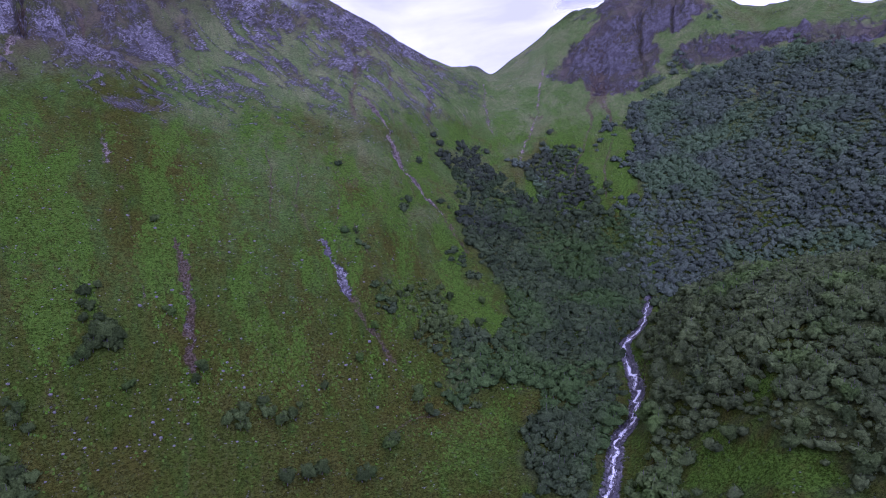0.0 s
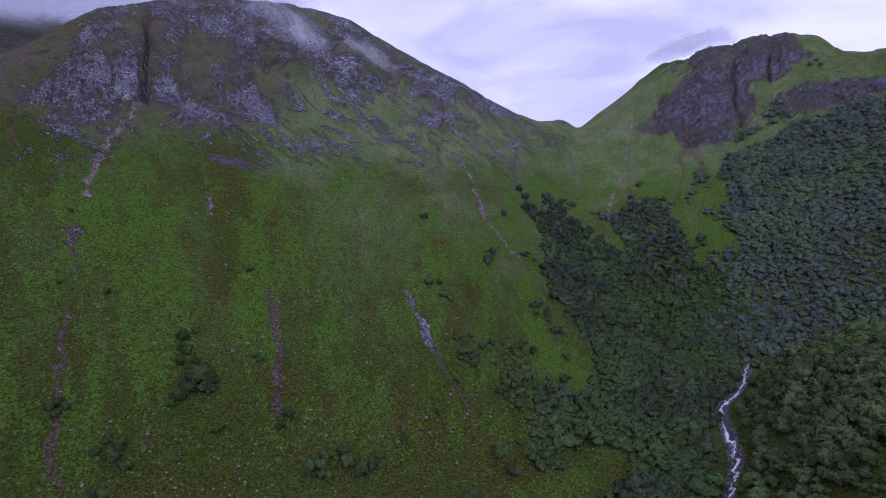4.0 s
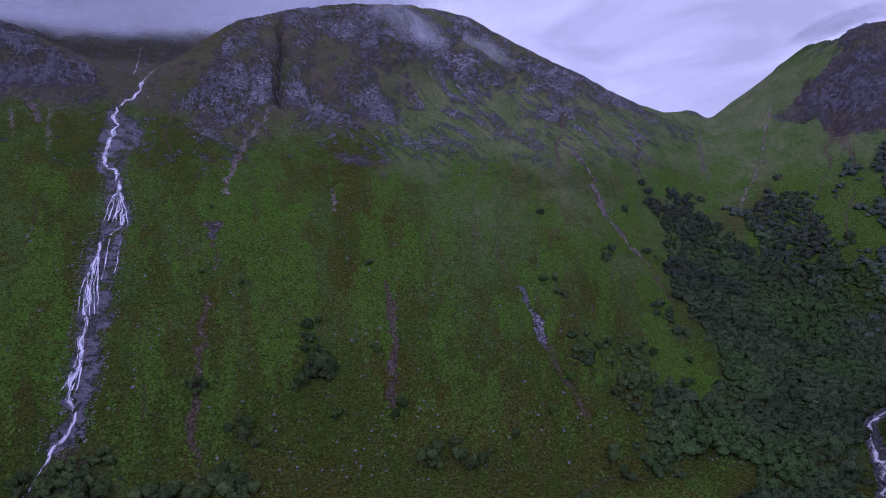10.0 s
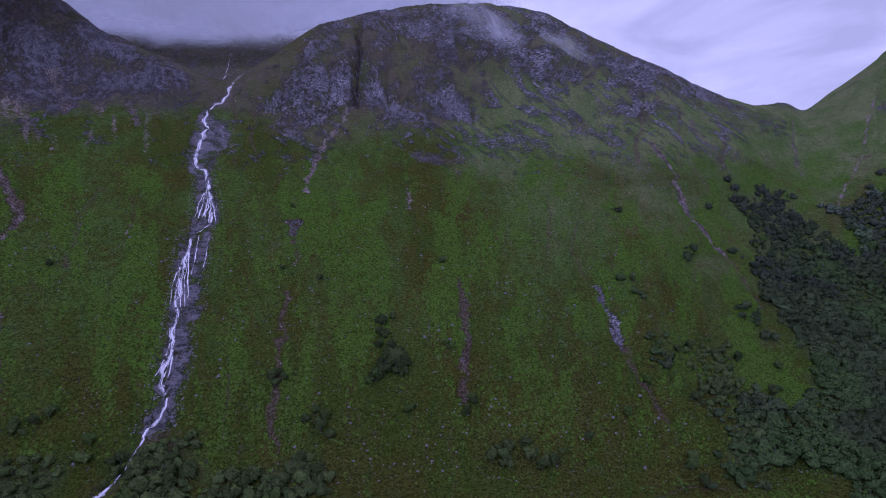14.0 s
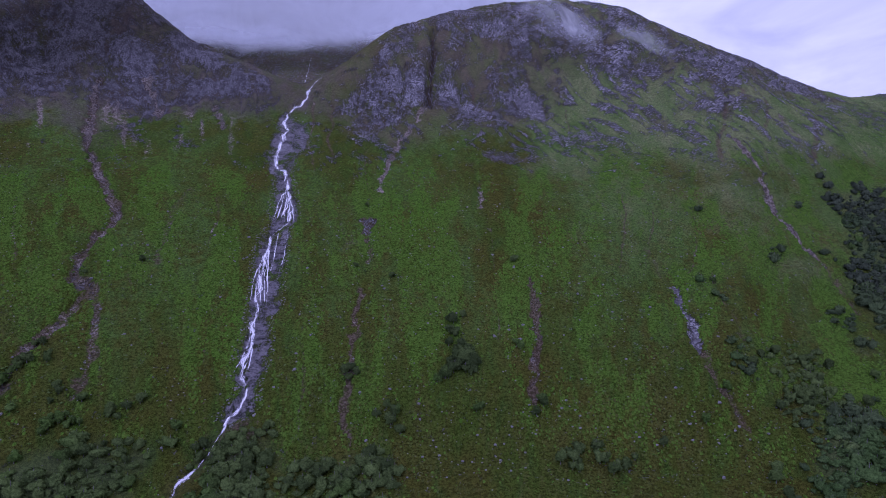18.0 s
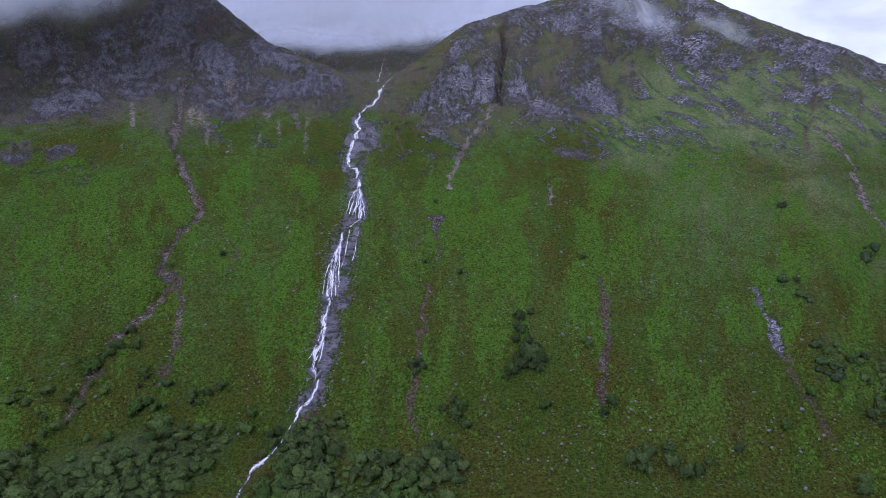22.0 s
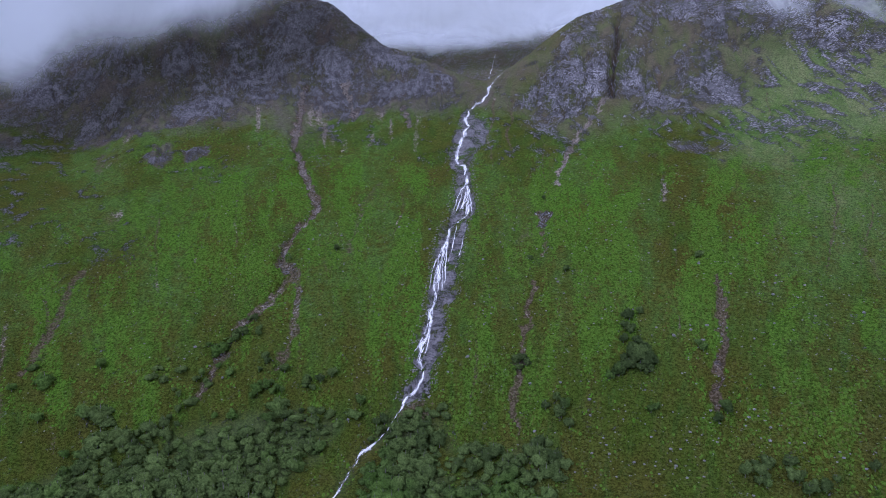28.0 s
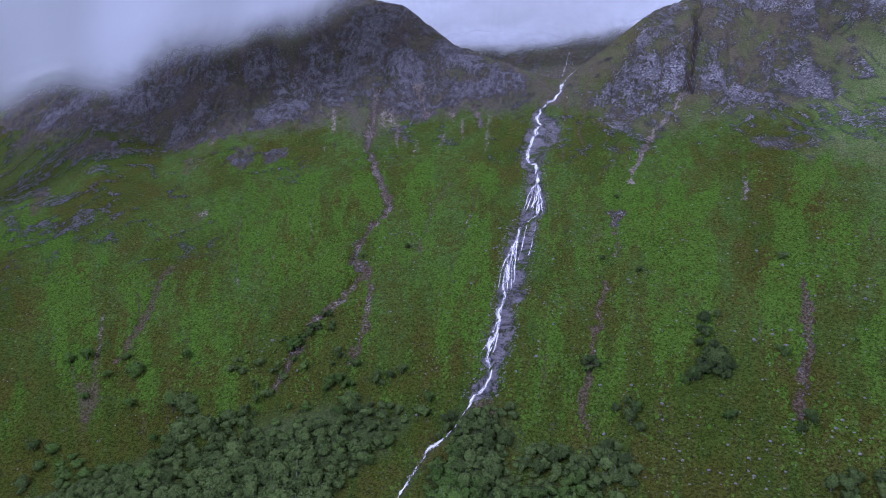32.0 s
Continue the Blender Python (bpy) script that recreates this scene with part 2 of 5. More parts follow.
def rock_colour(n, l, co, flow):
    """Grey schist broken into upright chips, tipped along the eastern shoulder; dark joints, pale quartz."""
    broad = tex(n, l, co, 0.035, 5, 0.62)
    up, tip = turned(n, l, co, 0.12, (1, 1, 0.36)), turned(n, l, co, -0.95, (1, 1, 0.36))
    tilt = attr(n, "tilt")
    fleck = mixv(n, l, tilt, tex(n, l, up, 0.62, 5, 0.66), tex(n, l, tip, 0.62, 5, 0.66))
    block = mixv(n, l, tilt, tex(n, l, up, 0.16, 4, 0.6), tex(n, l, tip, 0.16, 4, 0.6))
    chip = tex(n, l, scaled(n, l, co, (1, 1, 0.6)), 0.9, 4, 0.72)
    c = mixc(n, l, step(n, l, block, 0.38, 0.64), (0.094, 0.087, 0.09), (0.178, 0.166, 0.178))
    c = mixc(n, l, share_of(n, l, step(n, l, fleck, 0.47, 0.39), 0.6), c, (0.056, 0.05, 0.056))
    shift = calc(n, l, "ADD", fleck, calc(n, l, "MULTIPLY", calc(n, l, "SUBTRACT", broad, 0.5), 0.35))
    c = mixc(n, l, calc(n, l, "MULTIPLY", step(n, l, shift, 0.5, 0.62), step(n, l, attr(n, "pale"), -0.35, 0.5)), c, (0.3, 0.28, 0.31))
    c = mixc(n, l, calc(n, l, "MULTIPLY", step(n, l, shift, 0.52, 0.66), attr(n, "pale")), c, (0.48, 0.46, 0.485))
    # darker eastern rock; its blue is distance haze put into the colour
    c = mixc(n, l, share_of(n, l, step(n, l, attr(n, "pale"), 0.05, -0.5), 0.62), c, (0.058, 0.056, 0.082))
    return c, fleck, block, chip


def share_of(n, l, v, k):
    return calc(n, l, "MULTIPLY", v, k)


def make_ground():
    m, n, l, bsdf = material("hillside_ground")
    co = place(n)
    flow = attr(n, "flow", True)

    def off(v, k, at=0.5):
        return calc(n, l, "MULTIPLY", calc(n, l, "SUBTRACT", v, at), k)

    def plus(*terms):
        total = terms[0]
        for t in terms[1:]:
            total = calc(n, l, "ADD", total, t)
        return total

    def share(v, k):
        return calc(n, l, "MULTIPLY", v, k)

    patch = tex(n, l, co, 0.014, 5, 0.6)
    mid = tex(n, l, scaled(n, l, flow, (0.05, 0.022, 1)), 1.0, 7, 0.66, 0.4)
    run = tex(n, l, scaled(n, l, flow, (0.13, 0.012, 1)), 1.0, 6, 0.65, 0.3)
    tussock = tex(n, l, co, 0.13, 6, 0.7)
    clump = tex(n, l, scaled(n, l, co, (1, 1, 1.5)), 0.46, 5, 0.76, 0.2)
    speck = tex(n, l, co, 1.3, 3, 0.75)
    # grasses, from olive to green, with yellow bents in runs down the slope
    grass = mixc(n, l, step(n, l, patch, 0.36, 0.64), (0.06, 0.062, 0.009), (0.049, 0.074, 0.008))
    grass = mixc(n, l, share(step(n, l, mid, 0.48, 0.7), 0.6), grass, (0.07, 0.062, 0.014))
    grass = mixc(n, l, share(step(n, l, mid, 0.5, 0.34), 0.55), grass, (0.038, 0.076, 0.012))
    grass = mixc(n, l, share(step(n, l, run, 0.5, 0.68), 0.45), grass, (0.075, 0.08, 0.014))
    # dry grass of the upper slopes, lightened in colour for haze
    dry_haze = step(n, l, plus(attr(n, "dry_haze"), off(patch, 1.0), off(tussock, 0.6)), 0.2, 0.9)
    grass = mixc(n, l, dry_haze, grass, mixc(n, l, step(n, l, mid, 0.38, 0.62), (0.106, 0.146, 0.046), (0.152, 0.17, 0.068)))
    # lush grass, also brightened in colour for haze and light upslope
    grass = mixc(n, l, share(attr(n, "lush_haze"), step(n, l, plus(tussock, off(mid, -0.6)), 0.25, 0.7)), grass, (0.072, 0.126, 0.022))
    brown = step(n, l, plus(attr(n, "brown"), off(tussock, 1.1), off(mid, 0.7)), 0.3, 0.95)
    grass = mixc(n, l, share(brown, 0.52), grass, mixc(n, l, step(n, l, clump, 0.4, 0.6), (0.047, 0.048, 0.009), (0.072, 0.078, 0.014)))
    # bracken beds
    fern = step(n, l, plus(attr(n, "fern"), off(tussock, 1.3), off(mid, -1.0), off(run, -0.5)), 0.22, 0.85)
    grass = mixc(n, l, share(fern, 0.85), grass, mixc(n, l, step(n, l, clump, 0.35, 0.65), (0.05, 0.1, 0.008), (0.072, 0.138, 0.012)))
    # tufts: stem shade and lit tops, multiplied into the grass colour
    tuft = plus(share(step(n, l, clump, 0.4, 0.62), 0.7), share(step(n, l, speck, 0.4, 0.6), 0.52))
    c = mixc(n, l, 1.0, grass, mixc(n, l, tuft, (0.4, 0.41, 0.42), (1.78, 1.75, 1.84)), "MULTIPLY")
    dots = cells(n, l, co, 0.2)
    dot = calc(n, l, "MULTIPLY", step(n, l, dots.outputs["Distance"], 0.14, 0.09), step(n, l, plus(grey_of(n, l, dots.outputs["Color"]), share(mid, 1.6)), 1.57, 1.63))
    c = mixc(n, l, share(dot, 0.8), c, (0.26, 0.26, 0.23))
    rock, fleck, block, chip = rock_colour(n, l, co, flow)
    rock_fac = step(n, l, plus(attr(n, "rock"), off(fleck, 1.7), off(block, 1.5), off(tussock, 0.7)), 0.28, 0.66)
    loose = plus(off(tussock, 1.3), off(chip, 1.3))
    scree_fac = step(n, l, plus(attr(n, "scree"), loose), 0.36, 0.66)
    grit = grey_of(n, l, cells(n, l, co, 0.85).outputs["Color"])
    scree = mixc(n, l, step(n, l, grit, 0.1, 0.95), (0.1, 0.076, 0.062), (0.37, 0.312, 0.27))
    earth = mixc(n, l, step(n, l, grit, 0.2, 0.9), (0.066, 0.046, 0.028), (0.17, 0.126, 0.094))
    earth_fac = share(step(n, l, plus(attr(n, "earth"), loose), 0.34, 0.72), 0.9)
    # heather and moss between the rocks, lightened in colour to stand for haze
    heath = mixc(n, l, step(n, l, mid, 0.36, 0.62), (0.118, 0.126, 0.054), (0.128, 0.106, 0.074))
    heath = mixc(n, l, share(step(n, l, attr(n, "pale"), 0.55, 0.12), 0.8), heath, mixc(n, l, step(n, l, mid, 0.36, 0.62), (0.108, 0.103, 0.064), (0.134, 0.106, 0.102)))
    # the same tuft shade and light put into the heath colour
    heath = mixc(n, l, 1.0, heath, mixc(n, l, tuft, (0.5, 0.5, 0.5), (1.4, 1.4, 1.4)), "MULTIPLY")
    c = mixc(n, l, share(step(n, l, plus(attr(n, "moor"), off(patch, 0.9), off(tussock, 0.8)), 0.1, 0.8), 0.92), c, heath)
    c = mixc(n, l, earth_fac, c, earth)
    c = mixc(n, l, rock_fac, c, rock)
    c = mixc(n, l, scree_fac, c, scree)
    wet = attr(n, "wet")
    strata = tex(n, l, scaled(n, l, co, (0.09, 0.09, 0.4)), 1.0, 6, 0.74, 0.8)
    on_bed = calc(n, l, "MULTIPLY", attr(n, "bed"), rock_fac)
    c = mixc(n, l, share(calc(n, l, "MULTIPLY", step(n, l, strata, 0.42, 0.62), on_bed), 0.8), c, (0.29, 0.262, 0.285))
    c = mixc(n, l, share(calc(n, l, "MULTIPLY", step(n, l, strata, 0.47, 0.38), on_bed), 0.85), c, (0.05, 0.043, 0.046))
    c = mixc(n, l, share(attr(n, "under"), 0.75), c, mixc(n, l, tuft, (0.062, 0.082, 0.032), (0.12, 0.16, 0.058)))
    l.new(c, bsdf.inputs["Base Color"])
    put(l, bsdf.inputs["Roughness"], calc(n, l, "SUBTRACT", 0.92, share(wet, 0.4)))
    put(l, bsdf.inputs["Specular IOR Level"], plus(0.03, share(wet, 0.12), share(rock_fac, 0.1)))
    h = plus(share(tussock, 1.5), share(clump, 1.8), share(speck, 0.5), share(calc(n, l, "MULTIPLY", plus(fleck, block), rock_fac), 2.6))
    bump(n, l, bsdf, h, 1.0, 1.7)
    return m


def make_leaves(name, a, b, scale=0.25):
    m, n, l, bsdf = material(name)
    info = n.new("ShaderNodeObjectInfo").outputs["Random"]
    isle = n.new("ShaderNodeNewGeometry").outputs["Random Per Island"]
    big = tex(n, l, n.new("ShaderNodeNewGeometry").outputs["Position"], 0.03, 3)
    mixv = calc(n, l, "ADD", calc(n, l, "MULTIPLY", isle, 0.1), calc(n, l, "ADD", calc(n, l, "MULTIPLY", calc(n, l, "ADD", info, attr(n, "tone")), 0.42), calc(n, l, "MULTIPLY", calc(n, l, "SUBTRACT", big, 0.4), 1.2)))
    c = mixc(n, l, step(n, l, mixv, 0.0, 0.9), a, b)
    stand = tex(n, l, n.new("ShaderNodeNewGeometry").outputs["Position"], 0.011, 3)
    c = mixc(n, l, calc(n, l, "MULTIPLY", step(n, l, stand, 0.5, 0.62), 0.45), c, (b[0] * 0.85, b[1] * 1.2, b[2] * 0.5))
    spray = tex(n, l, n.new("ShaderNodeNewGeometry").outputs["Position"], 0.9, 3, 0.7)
    # dark gaps between leaf sprays: their shade is put into the colour
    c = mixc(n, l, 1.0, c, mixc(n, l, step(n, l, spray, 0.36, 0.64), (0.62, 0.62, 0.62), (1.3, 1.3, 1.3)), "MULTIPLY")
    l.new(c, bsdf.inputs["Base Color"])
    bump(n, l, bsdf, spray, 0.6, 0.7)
    bsdf.inputs["Roughness"].default_value = 0.85
    bsdf.inputs["Specular IOR Level"].default_value = 0.05
    thin, both = n.new("ShaderNodeBsdfTranslucent"), n.new("ShaderNodeMixShader")
    both.inputs[0].default_value = 0.3
    l.new(mixc(n, l, 0.5, c, (b[0], b[1] * 1.2, b[2])), thin.inputs[0])
    l.new(bsdf.outputs[0], both.inputs[1]), l.new(thin.outputs[0], both.inputs[2])
    l.new(both.outputs[0], n["Material Output"].inputs[0])
    return m


def make_bark():
    m, n, l, bsdf = material("birch_bark")
    co = place(n)
    c = mixc(n, l, step(n, l, tex(n, l, scaled(n, l, co, (1, 1, 4)), 1.5, 4), 0.45, 0.6), (0.17, 0.16, 0.145), (0.06, 0.055, 0.045))
    l.new(c, bsdf.inputs["Base Color"])
    bsdf.inputs["Roughness"].default_value = 0.85
    return m


def make_stone():
    m, n, l, bsdf = material("boulder_schist")
    co = n.new("ShaderNodeNewGeometry").outputs["Position"]
    c = mixc(n, l, step(n, l, tex(n, l, co, 0.9, 6, 0.7), 0.4, 0.62), (0.09, 0.083, 0.08), (0.31, 0.295, 0.265))
    c = mixc(n, l, step(n, l, tex(n, l, co, 2.5, 4), 0.58, 0.7), c, (0.09, 0.11, 0.05))
    isle = n.new("ShaderNodeNewGeometry").outputs["Random Per Island"]
    c = mixc(n, l, calc(n, l, "MULTIPLY", isle, 0.6), c, (0.16, 0.145, 0.155))
    l.new(c, bsdf.inputs["Base Color"])
    bsdf.inputs["Roughness"].default_value = 0.9
    bump(n, l, bsdf, tex(n, l, co, 3.0, 5), 0.6, 0.2)
    return m


def make_water(name, white_at, clear, foam, run=0.13, across=1.5):
    """Broken water: foam in streaks; where it is thin the wet bed shows."""
    m, n, l, bsdf = material(name)
    flow = attr(n, "flow", True)
    s1 = tex(n, l, scaled(n, l, flow, (across, run, 1)), 1.0, 6, 0.72, 1.0)
    s2 = tex(n, l, scaled(n, l, flow, (0.3, run * 0.46, 1)), 1.0, 4, 0.6, 0.5)
    v = calc(n, l, "ADD", calc(n, l, "MULTIPLY", s1, 0.6), calc(n, l, "MULTIPLY", s2, 0.4))
    v = calc(n, l, "SUBTRACT", v, calc(n, l, "MULTIPLY", attr(n, "rim"), 0.14))
    f = step(n, l, v, white_at, white_at + 0.14)
    c = mixc(n, l, f, (0.032, 0.026, 0.028), foam)
    bsdf.inputs["Specular IOR Level"].default_value = 0.3
    l.new(c, bsdf.inputs["Base Color"])
    put(l, bsdf.inputs["Roughness"], calc(n, l, "ADD", 0.4, calc(n, l, "MULTIPLY", f, 0.45)))
    if clear:
        put(l, bsdf.inputs["Alpha"], f)
    bump(n, l, bsdf, s1, 0.8, 0.6)
    return m


def make_cloud(name, face, glow, ragged):
    m, n, l, bsdf = material(name)
    co = n.new("ShaderNodeNewGeometry").outputs["Position"]
    dens = attr(n, "thick")
    big = tex(n, l, co, 0.009, 6, 0.62, 0.9)
    fac = calc(n, l, "ADD", dens, calc(n, l, "MULTIPLY", calc(n, l, "SUBTRACT", big, 0.5), ragged))
    fac = calc(n, l, "MULTIPLY", step(n, l, fac, 0.05, 0.95), step(n, l, dens, 0.0, 0.3))
    white = n.new("ShaderNodeBsdfDiffuse")
    white.inputs[0].default_value = face
    soft = n.new("ShaderNodeBsdfTranslucent")
    soft.inputs[0].default_value = glow
    both, clear, out = n.new("ShaderNodeMixShader"), n.new("ShaderNodeBsdfTransparent"), n.new("ShaderNodeMixShader")
    both.inputs[0].default_value = 0.5
    l.new(white.outputs[0], both.inputs[1]), l.new(soft.outputs[0], both.inputs[2])
    l.new(fac, out.inputs[0]), l.new(clear.outputs[0], out.inputs[1]), l.new(both.outputs[0], out.inputs[2])
    l.new(out.outputs[0], n["Material Output"].inputs[0])
    return m


M_GROUND = make_ground()
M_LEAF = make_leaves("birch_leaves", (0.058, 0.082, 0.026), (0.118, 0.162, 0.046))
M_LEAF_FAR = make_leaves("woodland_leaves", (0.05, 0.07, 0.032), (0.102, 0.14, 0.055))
# leaves lightened and blued to carry the haze over the upper wood
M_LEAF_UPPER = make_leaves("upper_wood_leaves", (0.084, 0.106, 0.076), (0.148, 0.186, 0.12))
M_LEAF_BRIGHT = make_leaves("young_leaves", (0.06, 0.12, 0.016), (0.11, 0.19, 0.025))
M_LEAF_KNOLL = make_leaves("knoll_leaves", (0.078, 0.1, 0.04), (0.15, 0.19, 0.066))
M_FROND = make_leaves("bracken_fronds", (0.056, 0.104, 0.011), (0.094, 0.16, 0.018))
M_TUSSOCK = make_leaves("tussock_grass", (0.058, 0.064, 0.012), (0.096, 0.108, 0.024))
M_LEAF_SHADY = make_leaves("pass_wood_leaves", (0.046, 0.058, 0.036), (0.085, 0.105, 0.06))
M_BARK = make_bark()
M_STONE = make_stone()
M_FALL = make_water("white_water", 0.36, True, (0.72, 0.7, 0.74))
M_BURN = make_water("broken_water", 0.385, True, (0.66, 0.64, 0.67), 0.3, 0.9)
M_RIVER = make_water("river_water", 0.4, False, (0.78, 0.77, 0.78), 0.2, 0.5)
M_CLOUD = make_cloud("hill_cloud", (0.66, 0.675, 0.72, 1), (0.83, 0.84, 0.88, 1), 0.6)
M_MIST = make_cloud("thin_mist", (0.8, 0.81, 0.84, 1), (0.92, 0.92, 0.95, 1), 1.25)

# ---------------------------------------------------------------- the lie of the burns and gullies, in plan
FALL = ((-172, 905), (-178, 880), (-183, 861), (-184, 846), (-189, 821), (-202, 806), (-205, 794), (-196, 776), (-198, 769), (-197, 746), (-194, 724), (-189, 706),
        (-180, 699), (-175, 693), (-175, 686), (-171, 672), (-165, 658), (-159, 645), (-155, 625), (-161, 613), (-170, 607), (-168, 594), (-167, 575), (-166, 558),
        (-160, 527), (-157, 513), (-154, 493), (-153, 471), (-154, 462), (-147, 455), (-143, 448), (-147, 438), (-155, 418), (-160, 399), (-167, 389), (-169, 374),
        (-167, 354), (-165, 333), (-160, 290), (-150, 240))
# outline of the bare slabs round the falls
BED = ((-205, 806), (-211, 798), (-210, 775), (-210, 752), (-205, 725), (-197, 699), (-186, 686), (-181, 672), (-179, 646), (-172, 618), (-177, 599), (-175, 573), (-169, 548),
       (-163, 523), (-158, 494), (-158, 473), (-157, 458), (-149, 452), (-151, 439), (-157, 430), (-150, 426), (-135, 436), (-137, 451), (-136, 468), (-138, 489), (-146, 512),
       (-139, 523), (-144, 545), (-147, 561), (-150, 587), (-154, 613), (-149, 626), (-156, 650), (-162, 668), (-172, 690), (-174, 718), (-166, 739), (-169, 771), (-194, 794))
# outlines of the crags: plan line, softness of the border, share of bare rock
CRAGS = (
    (((-480, 1010), (-416, 933), (-345, 900), (-271, 866), (-238, 845), (-265, 822), (-305, 799), (-337, 800), (-365, 776), (-424, 782), (-474, 788), (-498, 734), (-527, 709),
      (-567, 684), (-591, 657), (-622, 638), (-695, 643), (-709, 651), (-689, 677), (-679, 729), (-638, 765), (-613, 810), (-583, 838), (-543, 905)), 16, 1.0),
    (((-920, 620), (-768, 641), (-758, 675), (-732, 709), (-698, 751), (-660, 792), (-642, 833), (-660, 900), (-850, 860), (-1000, 760), (-960, 660)), 12, 1.0),
    (((-960, 600), (-800, 600), (-690, 640), (-622, 640), (-583, 838), (-520, 960), (-640, 960), (-900, 860)), 26, 0.5),
    (((-1134, 709), (-932, 712), (-835, 738), (-732, 745), (-657, 752), (-650, 728), (-704, 695), (-755, 655), (-825, 628), (-891, 631), (-1012, 632)), 10, 1.0),
    (((-539, 605), (-553, 633), (-548, 656), (-524, 630), (-518, 597)), 6, 0.9),
    (((-501, 623), (-513, 642), (-502, 669), (-486, 650)), 6, 0.8),
    (((-807, 582), (-793, 603), (-733, 604), (-702, 594), (-748, 568)), 7, 0.6),
    (((-238, 845), (-300, 876), (-320, 836), (-288, 815), (-232, 800), (-214, 822)), 12, 0.6),
    (((-25, 1000), (-60, 985), (-80, 948), (-116, 888), (-140, 838), (-143, 807), (-96, 776), (-60, 811), (-35, 835), (-27, 880), (-19, 933)), 14, 0.95),
    (((-20, 841), (19, 799), (48, 802), (59, 820), (133, 837), (142, 879), (119, 899), (108, 911), (139, 919), (190, 940), (252, 949), (280, 1010), (78, 1040), (-20, 1020)), 16, 1.02),
    (((40, 758), (50, 738), (84, 742), (120, 754), (85, 757)), 5, 0.8),
    (((174, 933), (269, 929), (314, 943), (358, 937), (402, 920), (432, 948), (495, 964), (626, 1030), (660, 1130), (535, 1090), (462, 1060), (385, 1050), (286, 1050), (198, 1010)), 20, 1.1),
    (((254, 876), (272, 839), (291, 835), (295, 859), (274, 884)), 7, 0.85),
    (((320, 884), (372, 858), (430, 876), (450, 916), (380, 926)), 16, 0.95),
    (((488, 932), (531, 905), (616, 911), (722, 1047), (760, 1130), (639, 1080)), 20, 0.52),
    (((1030, 1060), (951, 971), (895, 985), (832, 978), (811, 941), (821, 872), (827, 778), (889, 771), (938, 782), (957, 815), (971, 785), (999, 786), (1049, 761), (1090, 850)), 9, 1.0),
    (((930, 775), (975, 749), (1032, 689), (1053, 625), (1073, 541), (1080, 470), (965, 483), (988, 529), (1015, 602), (968, 644), (941, 678), (915, 731)), 8, 0.95),
)
RIVER = ((560, 480), (520, 452), (487, 425), (461, 410), (431, 402), (398, 362), (373, 332), (346, 312), (315, 300), (285, 274), (256, 251), (200, 215), (100, 190), (-60, 200), (-200, 190), (-500, 150), (-900, 60))
TRAIL = ((237, 392), (221, 390), (206, 394), (188, 387), (174, 371))
# outlines of the woods
WOOD_PASS = ((465, 760), (517, 786), (536, 748), (536, 669), (500, 626), (399, 626), (434, 694))
WOOD_RAMP = ((582, 727), (660, 785), (677, 747), (630, 633), (590, 633), (544, 658))
WOOD_RIGHT = ((878, 707), (798, 742), (774, 683), (748, 646), (700, 635), (664, 587), (636, 565), (621, 530), (580, 482), (600, 470), (645, 410), (660, 330), (960, 250), (1010, 380), (983, 609), (927, 666))
WOOD_BANK = ((399, 626), (391, 568), (391, 512), (352, 484), (293, 471), (267, 441), (244, 402), (292, 411), (302, 366), (267, 342), (225, 311), (245, 265), (305, 290), (348, 318),
             (395, 366), (425, 400), (480, 425), (566, 474), (618, 531), (639, 573), (607, 630), (534, 669))
WOOD_KNOLL = ((272, 240), (290, 125), (360, 120), (488, 150), (590, 250), (640, 400), (610, 470), (483, 412), (439, 384), (354, 305))
WOOD_FALL = ((-398, 252), (-370, 284), (-352, 308), (-328, 334), (-300, 356), (-256, 380), (-232, 400), (-192, 400), (-194, 379), (-203, 341), (-205, 260), (-414, 220))
WOOD_EAST = ((-160, 410), (-117, 411), (-98, 386), (-76, 404), (-40, 406), (-35, 340), (-145, 300), (-156, 368))
# grassy glades in the woods
GLADES = (((324, 241), (331, 223), (322, 202), (308, 173), (311, 146), (294, 137), (276, 150), (283, 221), (298, 230)), ((353, 227), (351, 208), (337, 205), (338, 224)),
          ((334, 524), (361, 478), (322, 449), (300, 485)), ((230, 391), (273, 387), (241, 298), (226, 283), (168, 316), (204, 379)), ((399, 331), (366, 279), (352, 257), (353, 275), (375, 308)))
